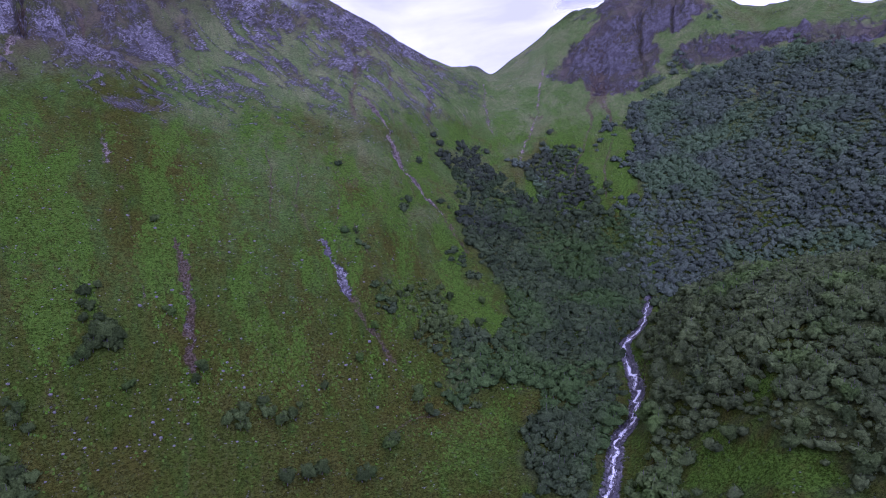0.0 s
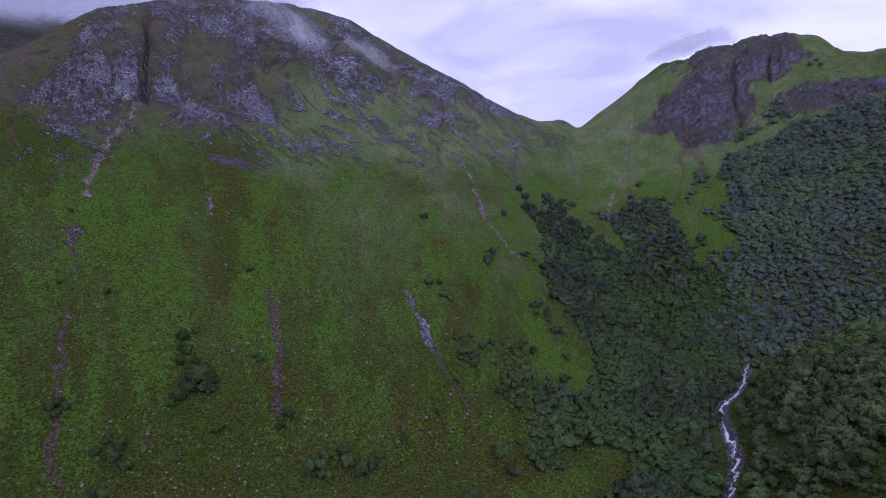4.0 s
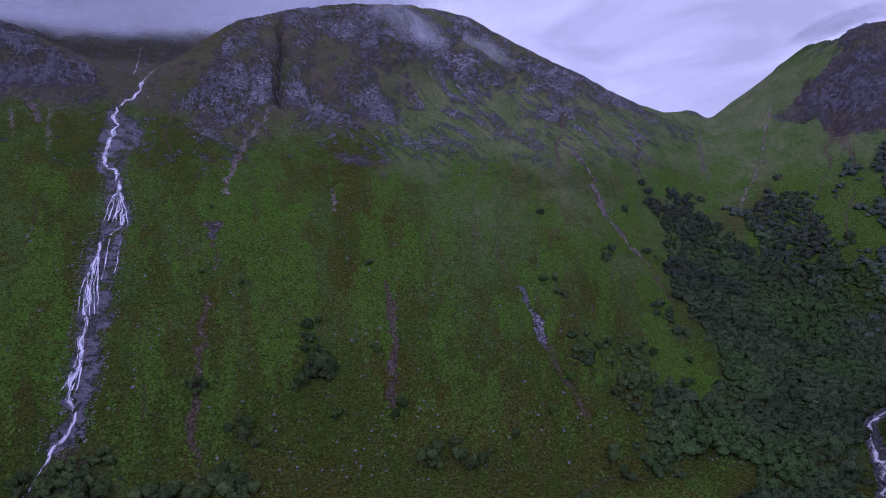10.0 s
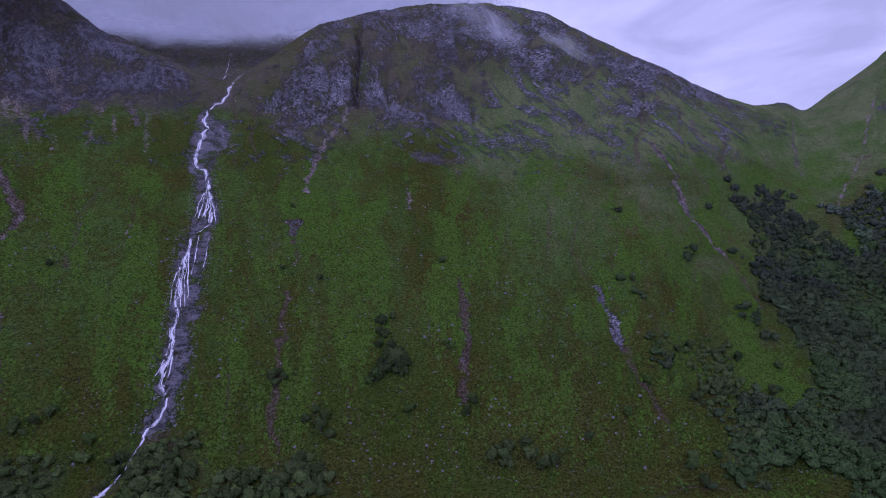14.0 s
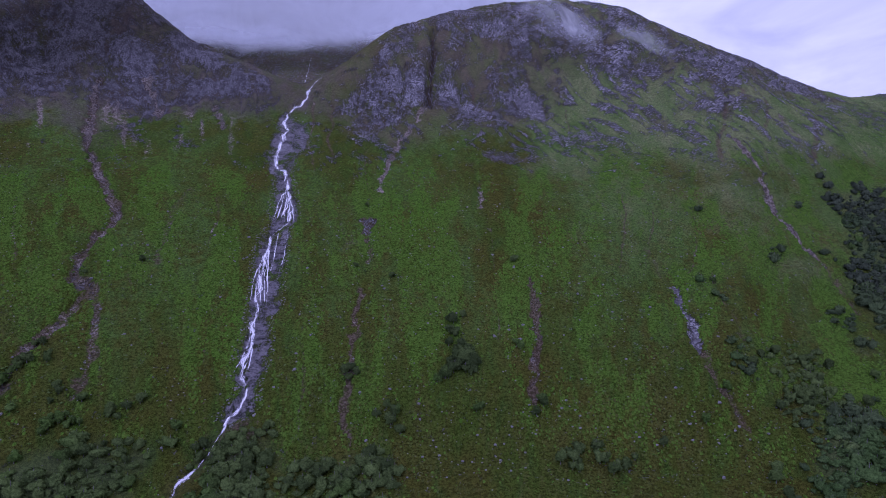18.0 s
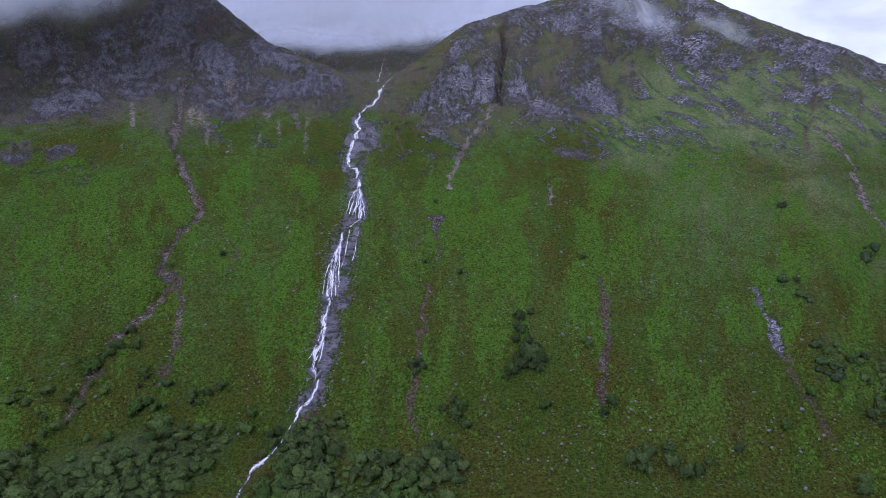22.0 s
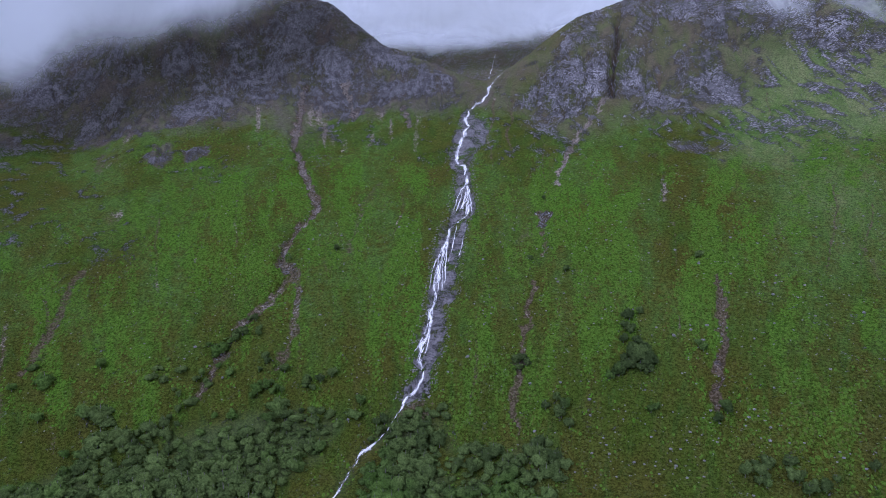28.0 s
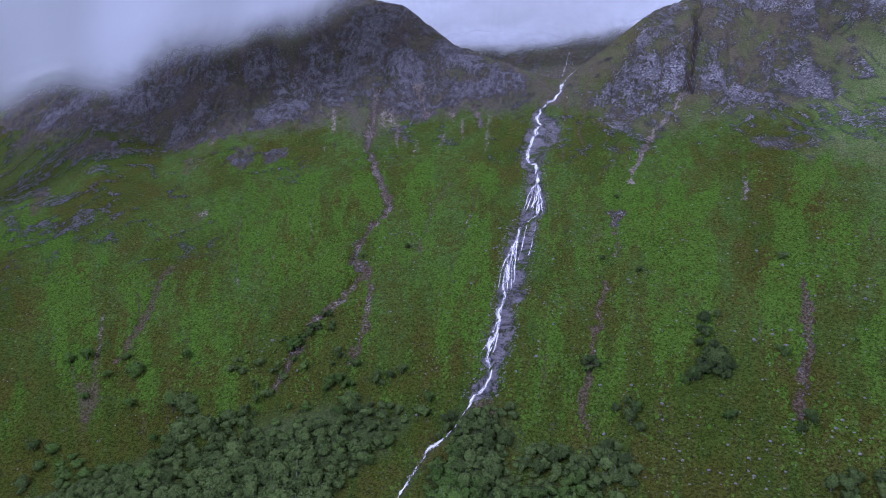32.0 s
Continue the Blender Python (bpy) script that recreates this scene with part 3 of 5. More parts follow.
# name: plan line, half width, depth, scree, earth, rock
GULLIES = (
    (((-25, 841), (-40, 817), (-55, 773), (-66, 740), (-67, 705), (-73, 676)), 4.0, 3.0, 1.0, 0.3, 0.0),
    (((-73, 676), (-81, 654), (-77, 632)), 3.0, 2.0, 0.0, 0.3, 0.0),
    (((-78, 631), (-76, 614)), 5.0, 3.0, 0.2, 0.85, 0.5),
    (((-76, 614), (-72, 576)), 2.2, 2.0, 0.4, 0.7, 0.0),
    (((-75, 544), (-75, 505), (-71, 465), (-70, 436), (-64, 419)), 3.0, 2.0, 0.3, 0.8, 0.0),
    (((-21, 960), (-21, 932), (-23, 900), (-24, 871), (-24, 844)), 4.5, 26.0, 0.0, 0.8, 0.3),
    (((25, 804), (28, 742), (35, 694)), 2.5, 2.0, 0.1, 0.4, 0.1),
    (((35, 694), (33, 655)), 2.2, 2.5, 0.45, 0.5, 0.1),
    (((33, 655), (40, 633), (52, 610), (62, 588)), 2.5, 2.0, 0.0, 0.3, 0.0),
    (((73, 570), (78, 554), (75, 528), (72, 508), (68, 486), (64, 465), (66, 455)), 2.8, 3.0, 0.42, 0.9, 0.1),
    (((192, 623), (198, 587), (204, 558)), 2.5, 2.0, 0.0, 0.4, 0.0),
    (((203, 566), (206, 536), (203, 508)), 3.7, 2.5, 0.3, 0.3, 1.0),
    (((203, 513), (205, 492), (209, 467), (215, 445)), 3.0, 3.0, 0.2, 0.6, 0.0),
    (((360, 818), (365, 793), (372, 759), (358, 713), (368, 691), (372, 667), (382, 648)), 4.5, 4.0, 1.05, 0.5, 0.3),
    (((382, 648), (385, 621), (384, 593)), 4.0, 4.0, 0.1, 0.5, 0.0),
    (((248, 592), (242, 557), (248, 521), (255, 508)), 2.5, 2.5, 0.2, 0.5, 0.0),
    (((-447, 813), (-431, 769), (-401, 701), (-359, 655)), 5.2, 7.0, 0.8, 0.9, 0.3),
    (((-359, 655), (-325, 616), (-316, 598)), 4.4, 5.0, 0.65, 0.9, 0.2),
    (((-392, 834), (-376, 808), (-358, 787)), 5.5, 4.0, 1.1, 0.3, 0.4),
    (((-300, 812), (-282, 790), (-272, 772)), 4.0, 3.0, 0.8, 0.3, 0.4),
    (((-316, 598), (-320, 569), (-320, 541)), 4.5, 5.0, 0.62, 0.85, 0.2),
    (((-320, 541), (-307, 522), (-291, 513)), 5.5, 6.0, 0.5, 0.8, 0.3),
    (((-291, 513), (-294, 489), (-298, 467), (-306, 443), (-304, 417), (-300, 382)), 4.0, 4.0, 0.45, 0.7, 0.1),
    (((-291, 513), (-271, 484), (-260, 451), (-255, 425)), 3.0, 3.0, 0.4, 0.7, 0.1),
    (((-267, 663), (-270, 622), (-262, 578), (-257, 554)), 4.0, 2.5, 0.25, 0.5, 0.0),
    (((-475, 450), (-458, 414), (-439, 376), (-432, 355)), 3.5, 2.5, 0.1, 0.7, 0.0),
    (((826, 986), (778, 941), (731, 886), (670, 827), (612, 781), (587, 753)), 2.4, 2.0, 0.75, 0.5, 0.0),
    (((706, 1017), (639, 918), (602, 855), (601, 840)), 3.2, 3.0, 0.7, 0.4, 0.3),
    (((461, 897), (459, 865), (467, 859)), 4.0, 2.5, 0.7, 0.5, 0.2),
)


def relief(x, y, want_masks=False):
    """Height of the ground with crags, gullies and stream beds; with masks for what covers it."""
    z, s, bearing, dist = bare_ground(x, y)
    u, v = np.radians(bearing) * 700.0, dist
    ahead = 1 - smooth(66, 90, np.abs(bearing))
    # the crags
    sway = bearing + 5 * fbm(x / 70, y / 70, 3, 4)
    west = 1 - smooth(-18, -12, sway)
    dome = smooth(-12, -7, sway) * (1 - smooth(6, 14, sway))
    shoulder = smooth(7, 14, sway) * (1 - smooth(30, 34, bearing))
    east = smooth(39, 42, bearing)
    swing = bearing + 2.5 * fbm(x / 60, y / 60, 3, 5)
    crag = np.zeros_like(x)
    for i, (outline, edge, share) in enumerate(CRAGS):
        crag = np.maximum(crag, share * cover(x, y, outline, edge, (1.1 + 1.6 * (share >= 0.95 and edge < 10)) * edge, 300 + 5 * i))
    knobs = smooth(48, 50, swing) * smooth(5.72, 5.9, s) * smooth(-0.1, 0.3, fbm(x / 50, y / 50, 3, 6))
    crag = np.maximum(crag, east * 0.7 * knobs) * (1 - smooth(6.3, 6.7, s)) * ahead
    belt = np.clip(1.3 * crag, 0, 1)
    broad = fbm(x / 130, y / 130, 3, 11)
    z = z + 2.5 * broad * ahead + 1.4 * fbm(x / 28, y / 28, 3, 12)
    z = z + 5.5 * fbm(x / 42, y / 42, 3, 13) * smooth(30, 36, bearing + 0.02 * (500 - dist)) * smooth(0.6, 1.2, s) * (1 - smooth(3.6, 4.4, s)) * ahead * smooth(12, 40, polyline_near(x, y, RIVER)[0])
    top = 1 - 0.85 * smooth(5.45, 5.85, s) * (1 - east)
    rib = ridged(u / 34, v / 110, 3, 21)
    tooth = ridged(u / 11, v / 26, 3, 31)
    bite = crag * (1 - 0.75 * smooth(5.5, 5.95, s)) * (0.5 + 0.6 * east + 0.35 * west)
    z = z + bite * (11 * rib + 4.0 * tooth + 2.2 * fbm(x / 5, y / 5, 2, 33) - 4)
    z = z + east * smooth(5.5, 5.9, s) * (1 - smooth(6.1, 6.5, s)) * 8 * np.round(2.2 * vnoise(u / 17, v / 60, 36)) / 2.2
    split = top * (1 - smooth(0.03, 0.11, np.abs(vnoise((u + 14 * fbm(u / 60, v / 50, 2, 34)) / 30, v / 260, 35)))) * crag
    z = z - (4.0 + 4.0 * east) * split
    z = z + top * crag * 3.0 * fbm(u / 160, z / 16, 3, 41)
    # ledges that dip westward across the buttresses
    z = z + top * crag * (2.6 * ridged((z + 0.55 * u) / 19, u / 90, 3, 43) - 1.0)
    # ribs that run down the grass
    z = z + (1 - belt) * ahead * smooth(0.8, 1.8, s) * (1.3 * ridged(u / 22, v / 240, 2, 51) + 0.5 * ridged(u / 7, v / 60, 2, 52))
    slant = np.clip(shoulder + dome, 0, 1)
    spots = (1 - slant) * ridged(u / 30, v / 22, 3, 61) + slant * ridged((u + 0.9 * v) / 17, (u - v) / 52, 4, 61)
    outcrop = smooth(0.44, 0.7, spots * 0.7 + 0.35 * fbm(x / 90, y / 90, 3, 62) + 0.06 + 0.28 * shoulder + 0.16 * dome + 0.16 * (1 - smooth(-46, -40, bearing))) * smooth(4.0, 4.9, s + 1.0 * (1 - smooth(-40, -33, bearing))) * (1 - east * 0.25) * ahead
    z = z + outcrop * 2.2
    # stream beds
    d_fall = polyline_near(x, y, FALL)[0]
    bed = cover(x, y, BED, 3.0, 3.5, 63)
    z = z - bed * 3.0 - 2.5 * np.exp(-(d_fall / 5) ** 2) * ahead
    z = z + bed * (1.6 * fbm(u / 9, z / 5, 3, 64) + 0.9 * ridged(u / 40, z / 3.2, 2, 76))
    d_riv = polyline_near(x, y, RIVER)[0]
    z = z - 4.0 * np.exp(-(d_riv / 7) ** 2)
    scree, earth, rock = np.zeros_like(x), np.zeros_like(x), np.zeros_like(x)
    cut = np.zeros_like(x)
    wave = fbm(x / 14, y / 14, 3, 65)
    for line, half, depth, m_scree, m_earth, m_rock in GULLIES:
        p = np.array(line)
        lo, hi = p.min(0) - 40, p.max(0) + 40
        pick = (x > lo[0]) & (x < hi[0]) & (y > lo[1]) & (y < hi[1])
        if not pick.any():
            continue
        d, a = polyline_near(x[pick] + 6 * wave[pick] + 2.2 * fbm(x[pick] / 4, y[pick] / 4, 2, 73), y[pick], line)
        w = half * (0.95 + 0.7 * fbm(x[pick] / 7, y[pick] / 7, 3, 72))
        core = 1 - smooth(0.5, 1.25, d / w)
        cut[pick] = np.maximum(cut[pick], depth * np.exp(-(d / (w * 1.15)) ** 2))
        broken = 0.75 + 0.7 * fbm(x[pick] / 9, y[pick] / 9, 3, 66)
        scree[pick] = np.maximum(scree[pick], core * m_scree * broken)
        earth[pick] = np.maximum(earth[pick], (1 - smooth(0.6, 1.55, d / w)) * m_earth)
        rock[pick] = np.maximum(rock[pick], core * m_rock)
    z = z - cut
    # many thin runnels down the grass
    wig = u + 9 * fbm(u / 80, v / 60, 3, 67)
    thread = 1 - smooth(0.02, 0.075, np.abs(vnoise(wig / 34, v / 420, 68)))
    thread = thread * smooth(-0.1, 0.35, fbm(u / 70, v / 110, 3, 69)) * smooth(1.0, 1.6, s) * (1 - smooth(5.2, 5.6, s)) * ahead
    z = z - 1.3 * thread
    if not want_masks:
        return z
    earth = np.maximum(earth, thread * 0.62)
    scree = np.maximum(scree, thread * (0.4 + 0.35 * (1 - smooth(-16, -10, bearing)) * smooth(2.6, 3.4, s)) * smooth(0.1, 0.5, fbm(x / 25, y / 25, 3, 70)))
    patchy = fbm(u / 60, v / 90, 4, 81)
    rock = np.maximum(rock, crag * (0.35 + 0.22 * west + 0.12 * rib + 0.12 * tooth + 0.5 * fbm(u / 26, v / 30, 4, 82) + 0.42 * fbm((x + 0.6 * z) / 52, (z - 0.5 * x) / 22, 4, 92) + 0.06 * east) * (1 - 0.5 * split))
    rock = np.maximum(rock, 0.3 * smooth(6.4, 6.9, s) * ahead)
    notch = np.exp(-((bearing - 34.2) / 1.6) ** 2) * smooth(5.35, 5.7, s) * (1 - smooth(6.1, 6.4, s))
    rock = np.maximum(rock, 0.5 * notch)
    rock = np.maximum(rock, outcrop * (0.5 + 0.17 * shoulder + 0.06 * dome))
    rock = np.maximum(rock, bed * (0.66 + 0.62 * fbm(x / 9, z / 6, 4, 77)))
    rock = np.maximum(rock, 0.8 * (1 - smooth(3.5, 7.5, d_riv)))
    # pink scree fans under the western crags
    fan = smooth(4.35, 4.7, s) * (1 - smooth(4.98, 5.12, s)) * smooth(-36, -33, bearing) * (1 - smooth(-20, -17, bearing))
    scree = np.maximum(scree, fan * smooth(-0.1, 0.35, fbm(u / 10, v / 110, 4, 83)) * 0.62)
    fern = smooth(-0.2, 0.28, fbm((u + 14 * patchy) / 30, v / 88, 5, 84, 0.66)) * smooth(0.7, 1.6, s) * (1 - smooth(4.2, 5.0, s)) * 0.72
    strip = np.exp(-((x + 105) / 11) ** 2) + np.exp(-((x + 52) / 7) ** 2)
    fern = np.maximum(fern, np.clip(strip, 0, 1) * (1 - smooth(470, 570, y)) * 0.8 * ahead)
    fern = np.maximum(fern, smooth(54, 57, bearing) * (1 - smooth(1.6, 2.2, s)) * 0.75)
    brown = smooth(0.0, 0.42, fbm((u - 14 * patchy) / 27, v / 80, 5, 85, 0.66)) * (0.46 + 0.24 * smooth(-18, -4, bearing)) * smooth(0.5, 1.5, s)
    brown = np.maximum(brown, 0.68 * (1 - smooth(1.2, 2.6, s)) * smooth(-0.4, 0.2, fbm(u / 24, v / 60, 4, 87)) * (1 - smooth(44, 48, bearing)) * (0.6 + 0.4 * smooth(-20, -6, bearing)))
    brown = brown * (1 - 0.75 * smooth(2.3, 3.3, s) * (1 - smooth(5.0, 5.6, s)))
    moor = np.clip(crag * (1.4 * west + 0.95 * dome + 0.6 * shoulder + 0.8 * east), 0, 1)
    moor = np.maximum(moor, smooth(5.9, 6.3, s) * 0.8 * (1 - smooth(5, 12, bearing)))
    moor = np.maximum(moor, 0.6 * smooth(4.55, 5.15, s + 0.3 * patchy) * (1 - smooth(8, 16, sway)) * ahead * (0.3 + 0.7 * smooth(-50, -42, bearing)))
    brown = np.maximum(brown, smooth(5.9, 6.3, s) * 0.5 * (1 - smooth(5, 12, bearing)))
    for bx, by, br in ((215, 500, 34), (150, 470, 26), (-20, 430, 24), (-330, 470, 30), (-130, 470, 16), (300, 560, 26)):
        brown = np.maximum(brown, 0.62 * np.exp(-(np.hypot(x - bx, (y - by) * 0.7) / br) ** 2))
    wet = np.clip(bed * 0.75 + 0.8 * np.exp(-(d_fall / 6) ** 2) + 0.8 * np.exp(-(d_riv / 4.5) ** 2), 0, 1)
    earth = np.maximum(earth, 0.6 * np.exp(-(polyline_near(x, y, TRAIL)[0] / 1.6) ** 2))
    earth = np.maximum(earth, 0.55 * (1 - smooth(10, 26, np.hypot(x + 140, y - 415))))
    dry_haze = np.clip(smooth(4.2, 5.0, s) * smooth(0, 9, sway) * 0.8 + 0.5 * smooth(2.5, 4.2, s + 0.5 * patchy) * smooth(2, 14, sway), 0, 1)
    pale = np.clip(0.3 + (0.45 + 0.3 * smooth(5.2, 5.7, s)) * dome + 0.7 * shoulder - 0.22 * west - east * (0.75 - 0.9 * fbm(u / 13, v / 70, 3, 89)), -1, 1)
    # haze before the headwall put in as paler ground
    pale = np.maximum(pale, 0.7 * smooth(6.3, 6.7, s) * ahead)
    pale = np.maximum(pale, 0.8 * np.exp(-(polyline_near(x, y, ((203, 566), (206, 536), (203, 508)))[0] / 7) ** 2))
    tilt = np.clip(shoulder + smooth(2, 8, sway) * dome, 0, 1)
    fern = np.maximum(fern, 0.7 * smooth(38, 41, bearing) * (1 - smooth(4.2, 4.9, s)))
    fern = fern * (0.56 + 0.44 * smooth(1.2, 2.6, s))
    under = np.zeros_like(x)
    for i, outline in enumerate((WOOD_PASS, WOOD_RIGHT, WOOD_BANK, WOOD_KNOLL, WOOD_FALL, WOOD_EAST)):
        under = np.maximum(under, cover(x, y, outline, 9, 8, 400 + 5 * i))
    glade = np.zeros_like(x)
    for i, outline in enumerate(GLADES):
        glade = np.maximum(glade, cover(x, y, outline, 11, 13, 440 + 5 * i))
    under = under * (1 - glade)
    fern = np.maximum(fern * (1 - 0.55 * under), glade * (0.45 + 0.4 * smooth(255, 285, x)))
    brown = brown * (1 - glade * smooth(255, 285, x))
    # green middle slope; the mask also carries its hazy brightness
    lush_haze = smooth(1.7, 3.6, s) * (1 - smooth(4.9, 5.6, s)) * smooth(-0.35, 0.4, fbm(u / 55, v / 90, 5, 86, 0.62)) * ahead
    lush_haze = np.maximum(lush_haze, east * smooth(3.6, 4.4, s) * (1 - np.clip(crag, 0, 1)) * 0.8)
    lush_haze = lush_haze * (1 - 0.6 * under)
    # haze over the eastern slope put in as paler grass
    dry_haze = np.maximum(dry_haze, 0.55 * east * smooth(3.8, 4.6, s))
    under = under * smooth(0.0, 0.5, 0.35 + fbm(x / 30, y / 30, 3, 78)) * smooth(5, 9, d_riv)
    return z, dict(under=under, tilt=tilt, moor=moor, bed=bed, pale=pale, lush_haze=lush_haze, dry_haze=dry_haze, rock=rock, scree=scree, fern=fern, brown=brown, wet=wet, earth=earth), u, v


def ground_z(x, y):
    return relief(np.atleast_1d(np.asarray(x, float)), np.atleast_1d(np.asarray(y, float)))


def mesh_from(name, verts, faces, mat, smooth_faces=False):
    """A mesh from arrays of corners and of faces that all have the same number of corners."""
    me = bpy.data.meshes.new(name)
    verts, faces = np.asarray(verts, np.float32), np.asarray(faces, np.int32)
    k = faces.shape[1]
    me.vertices.add(len(verts))
    me.vertices.foreach_set("co", verts.ravel())
    me.loops.add(faces.size)
    me.loops.foreach_set("vertex_index", faces.ravel())
    me.polygons.add(len(faces))
    me.polygons.foreach_set("loop_start", np.arange(0, faces.size, k, dtype=np.int32))
    me.update(calc_edges=True)
    me.polygons.foreach_set("use_smooth", np.full(len(faces), smooth_faces))
    me.materials.append(mat)
    return me


def give(me, key, values):
    values = np.asarray(values, np.float32)
    if values.ndim == 1:
        me.attributes.new(key, "FLOAT", "POINT").data.foreach_set("value", values)
    else:
        me.attributes.new(key, "FLOAT_VECTOR", "POINT").data.foreach_set("vector", values.ravel())


def spacing(lo, hi, step_in, out_lo, out_hi):
    core = np.arange(lo, hi, step_in)
    grow = []
    s, v = step_in, hi
    while v < out_hi:
        grow.append(v)
        s *= 1.13
        v += s
    left = []
    s, v = step_in, lo
    while v > out_lo:
        s *= 1.13
        v -= s
        left.append(v)
    return np.array(left[::-1] + list(core) + grow)


gx, gy = spacing(-960, 1040, 2.25, -4500, 4500), spacing(170, 1120, 2.25, -4500, 4500)
GX, GY = np.meshgrid(gx, gy)
fx, fy = GX.ravel(), GY.ravel()
fz, masks, fu, fv = relief(fx, fy, True)
idx = np.arange(len(fx)).reshape(GX.shape)
quads = np.stack([idx[:-1, :-1], idx[:-1, 1:], idx[1:, 1:], idx[1:, :-1]], -1).reshape(-1, 4)
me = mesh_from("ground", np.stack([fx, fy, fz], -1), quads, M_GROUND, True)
for key in masks:
    give(me, key, masks[key])
give(me, "flow", np.stack([fu, fv, fz * 0.0], -1))
tagged(new("ground", me), "steep grassy glen side with crags and gullies", "hillside", kind="structure")

# ---------------------------------------------------------------- water
def ribbon(name, xy, width, lift, mat, parent=None, seed=0, ends=0.3, label=""):
    """A strip of running water that lies on the ground along a line in plan."""
    p = np.array(xy, float)
    seg = np.concatenate([[0], np.cumsum(np.hypot(*np.diff(p, axis=0).T))])
    n = max(int(seg[-1] / 2.2), 3)
    a = np.linspace(0, seg[-1], n)
    c = np.stack([np.interp(a, seg, p[:, 0]), np.interp(a, seg, p[:, 1])], -1)
    c[:, 0] += 0.5 * width * vnoise(a / 9.0, a * 0 + seed, 7)
    d = np.gradient(c, axis=0)
    d /= np.linalg.norm(d, axis=1)[:, None] + 1e-9
    side = np.stack([d[:, 1], -d[:, 0]], -1)
    w = width * (1 + 0.45 * vnoise(a / 7.0, a * 0 + seed + 0.5, 8) + 0.25 * vnoise(a / 2.6, a * 0 + seed, 9))
    taper = np.minimum(1, np.minimum(a, seg[-1] - a) / 12 + ends)
    w = w * taper
    cols = 5
    rows_v, flow = [], []
    k = np.linspace(-1, 1, cols)
    zc = ground_z(c[:, 0], c[:, 1])
    for i, kk in enumerate(k):
        q = c + side * (w * 0.5 * kk)[:, None]
        z = np.maximum(ground_z(q[:, 0], q[:, 1]), zc - 0.6) + lift * (1.0 - 0.75 * kk * kk) + 0.15 * vnoise(a / 1.5, a * 0 + i + seed, 10)
        rows_v.append(np.stack([q[:, 0], q[:, 1], z], -1))
        flow.append(np.stack([(w * 0.5 * kk) + seed * 13, a, a * 0], -1))
    verts = np.stack(rows_v, 1).reshape(-1, 3)
    ids = np.arange(n * cols).reshape(n, cols)
    faces = np.stack([ids[:-1, :-1], ids[:-1, 1:], ids[1:, 1:], ids[1:, :-1]], -1).reshape(-1, 4)
    me = mesh_from(name, verts, faces, mat, True)
    give(me, "flow", np.stack(flow, 1).reshape(-1, 3))
    give(me, "rim", np.tile(np.abs(k), n))
    ob = new(name, me)
    if parent:
        ob.parent = parent
    if label:
        ob["label"] = label
    return ob


def fanned(xy, dx0, dx1, dy=0.0):
    n = len(xy) - 1
    return [(x + dx0 + (dx1 - dx0) * (i / n) ** 0.7, y + dy) for i, (x, y) in enumerate(xy)]


fall = tagged(new("waterfall"), "white mountain waterfall sliding over bare grey slabs", "waterfall")
ribbon("upper_stream", FALL[:3], 1.3, 0.5, M_FALL, fall, 5)
ribbon("lip_stream", FALL[2:6], 4.2, 0.5, M_FALL, fall, 1)
ribbon("lip_stream", FALL[5:8], 6.4, 0.5, M_FALL, fall, 9)
ribbon("main_stream", FALL[7:12], 6.2, 0.5, M_FALL, fall, 2)
ribbon("main_stream", FALL[11:15], 5.0, 0.5, M_FALL, fall, 6)
ribbon("main_stream", FALL[14:19], 5.2, 0.5, M_FALL, fall, 7)
for i, dx in enumerate((-17, -13, -9, -6, -3, 3)):
    ribbon("side_strand", fanned(FALL[15:19], 0, dx), 2.1, 0.45, M_FALL, fall, 11 + i)
ribbon("ledge_stream", FALL[18:21], 1.7, 0.5, M_FALL, fall, 8)
ribbon("main_stream", FALL[20:24], 3.8, 0.5, M_FALL, fall, 3)
ribbon("side_strand", ((-163, 609), (-161, 592), (-158, 577), (-157, 560)), 1.3, 0.45, M_FALL, fall, 21)
ribbon("side_strand", ((-153, 604), (-150, 581), (-149, 565), (-148, 549)), 1.2, 0.45, M_FALL, fall, 22)
for i, dx in enumerate((-5, -2, 3, 6, 9)):
    ribbon("side_strand", fanned(FALL[21:25], 0, dx), 1.4, 0.45, M_FALL, fall, 24 + i)
ribbon("main_stream", FALL[23:27], 5.4, 0.5, M_FALL, fall, 17)
for i, dx in enumerate((-4, 2, 5)):
    ribbon("side_strand", fanned(FALL[25:29], 0, dx), 1.5, 0.4, M_FALL, fall, 31 + i)
ribbon("main_stream", FALL[26:30], 4.2, 0.5, M_FALL, fall, 18)
ribbon("lower_stream", FALL[29:33], 3.2, 0.5, M_FALL, fall, 36)
ribbon("lower_stream", FALL[32:38], 3.2, 0.7, M_BURN, fall, 4)
ribbon("high_burn", ((-348, 1500), (-352, 1560), (-362, 1640), (-372, 1720)), 2.2, 0.8, M_FALL, fall, 51)
tagged(ribbon("river", RIVER, 5.0, 1.0, M_RIVER, None, 41), "rocky mountain river with white rapids in a wooded gorge", "river", kind="structure")

# ---------------------------------------------------------------- trees
def joined(pieces):
    verts, faces, k = [], [], 0
    for v, f in pieces:
        verts.append(v)
        faces.append(f + k)
        k += len(v)
    return np.concatenate(verts), np.concatenate(faces)


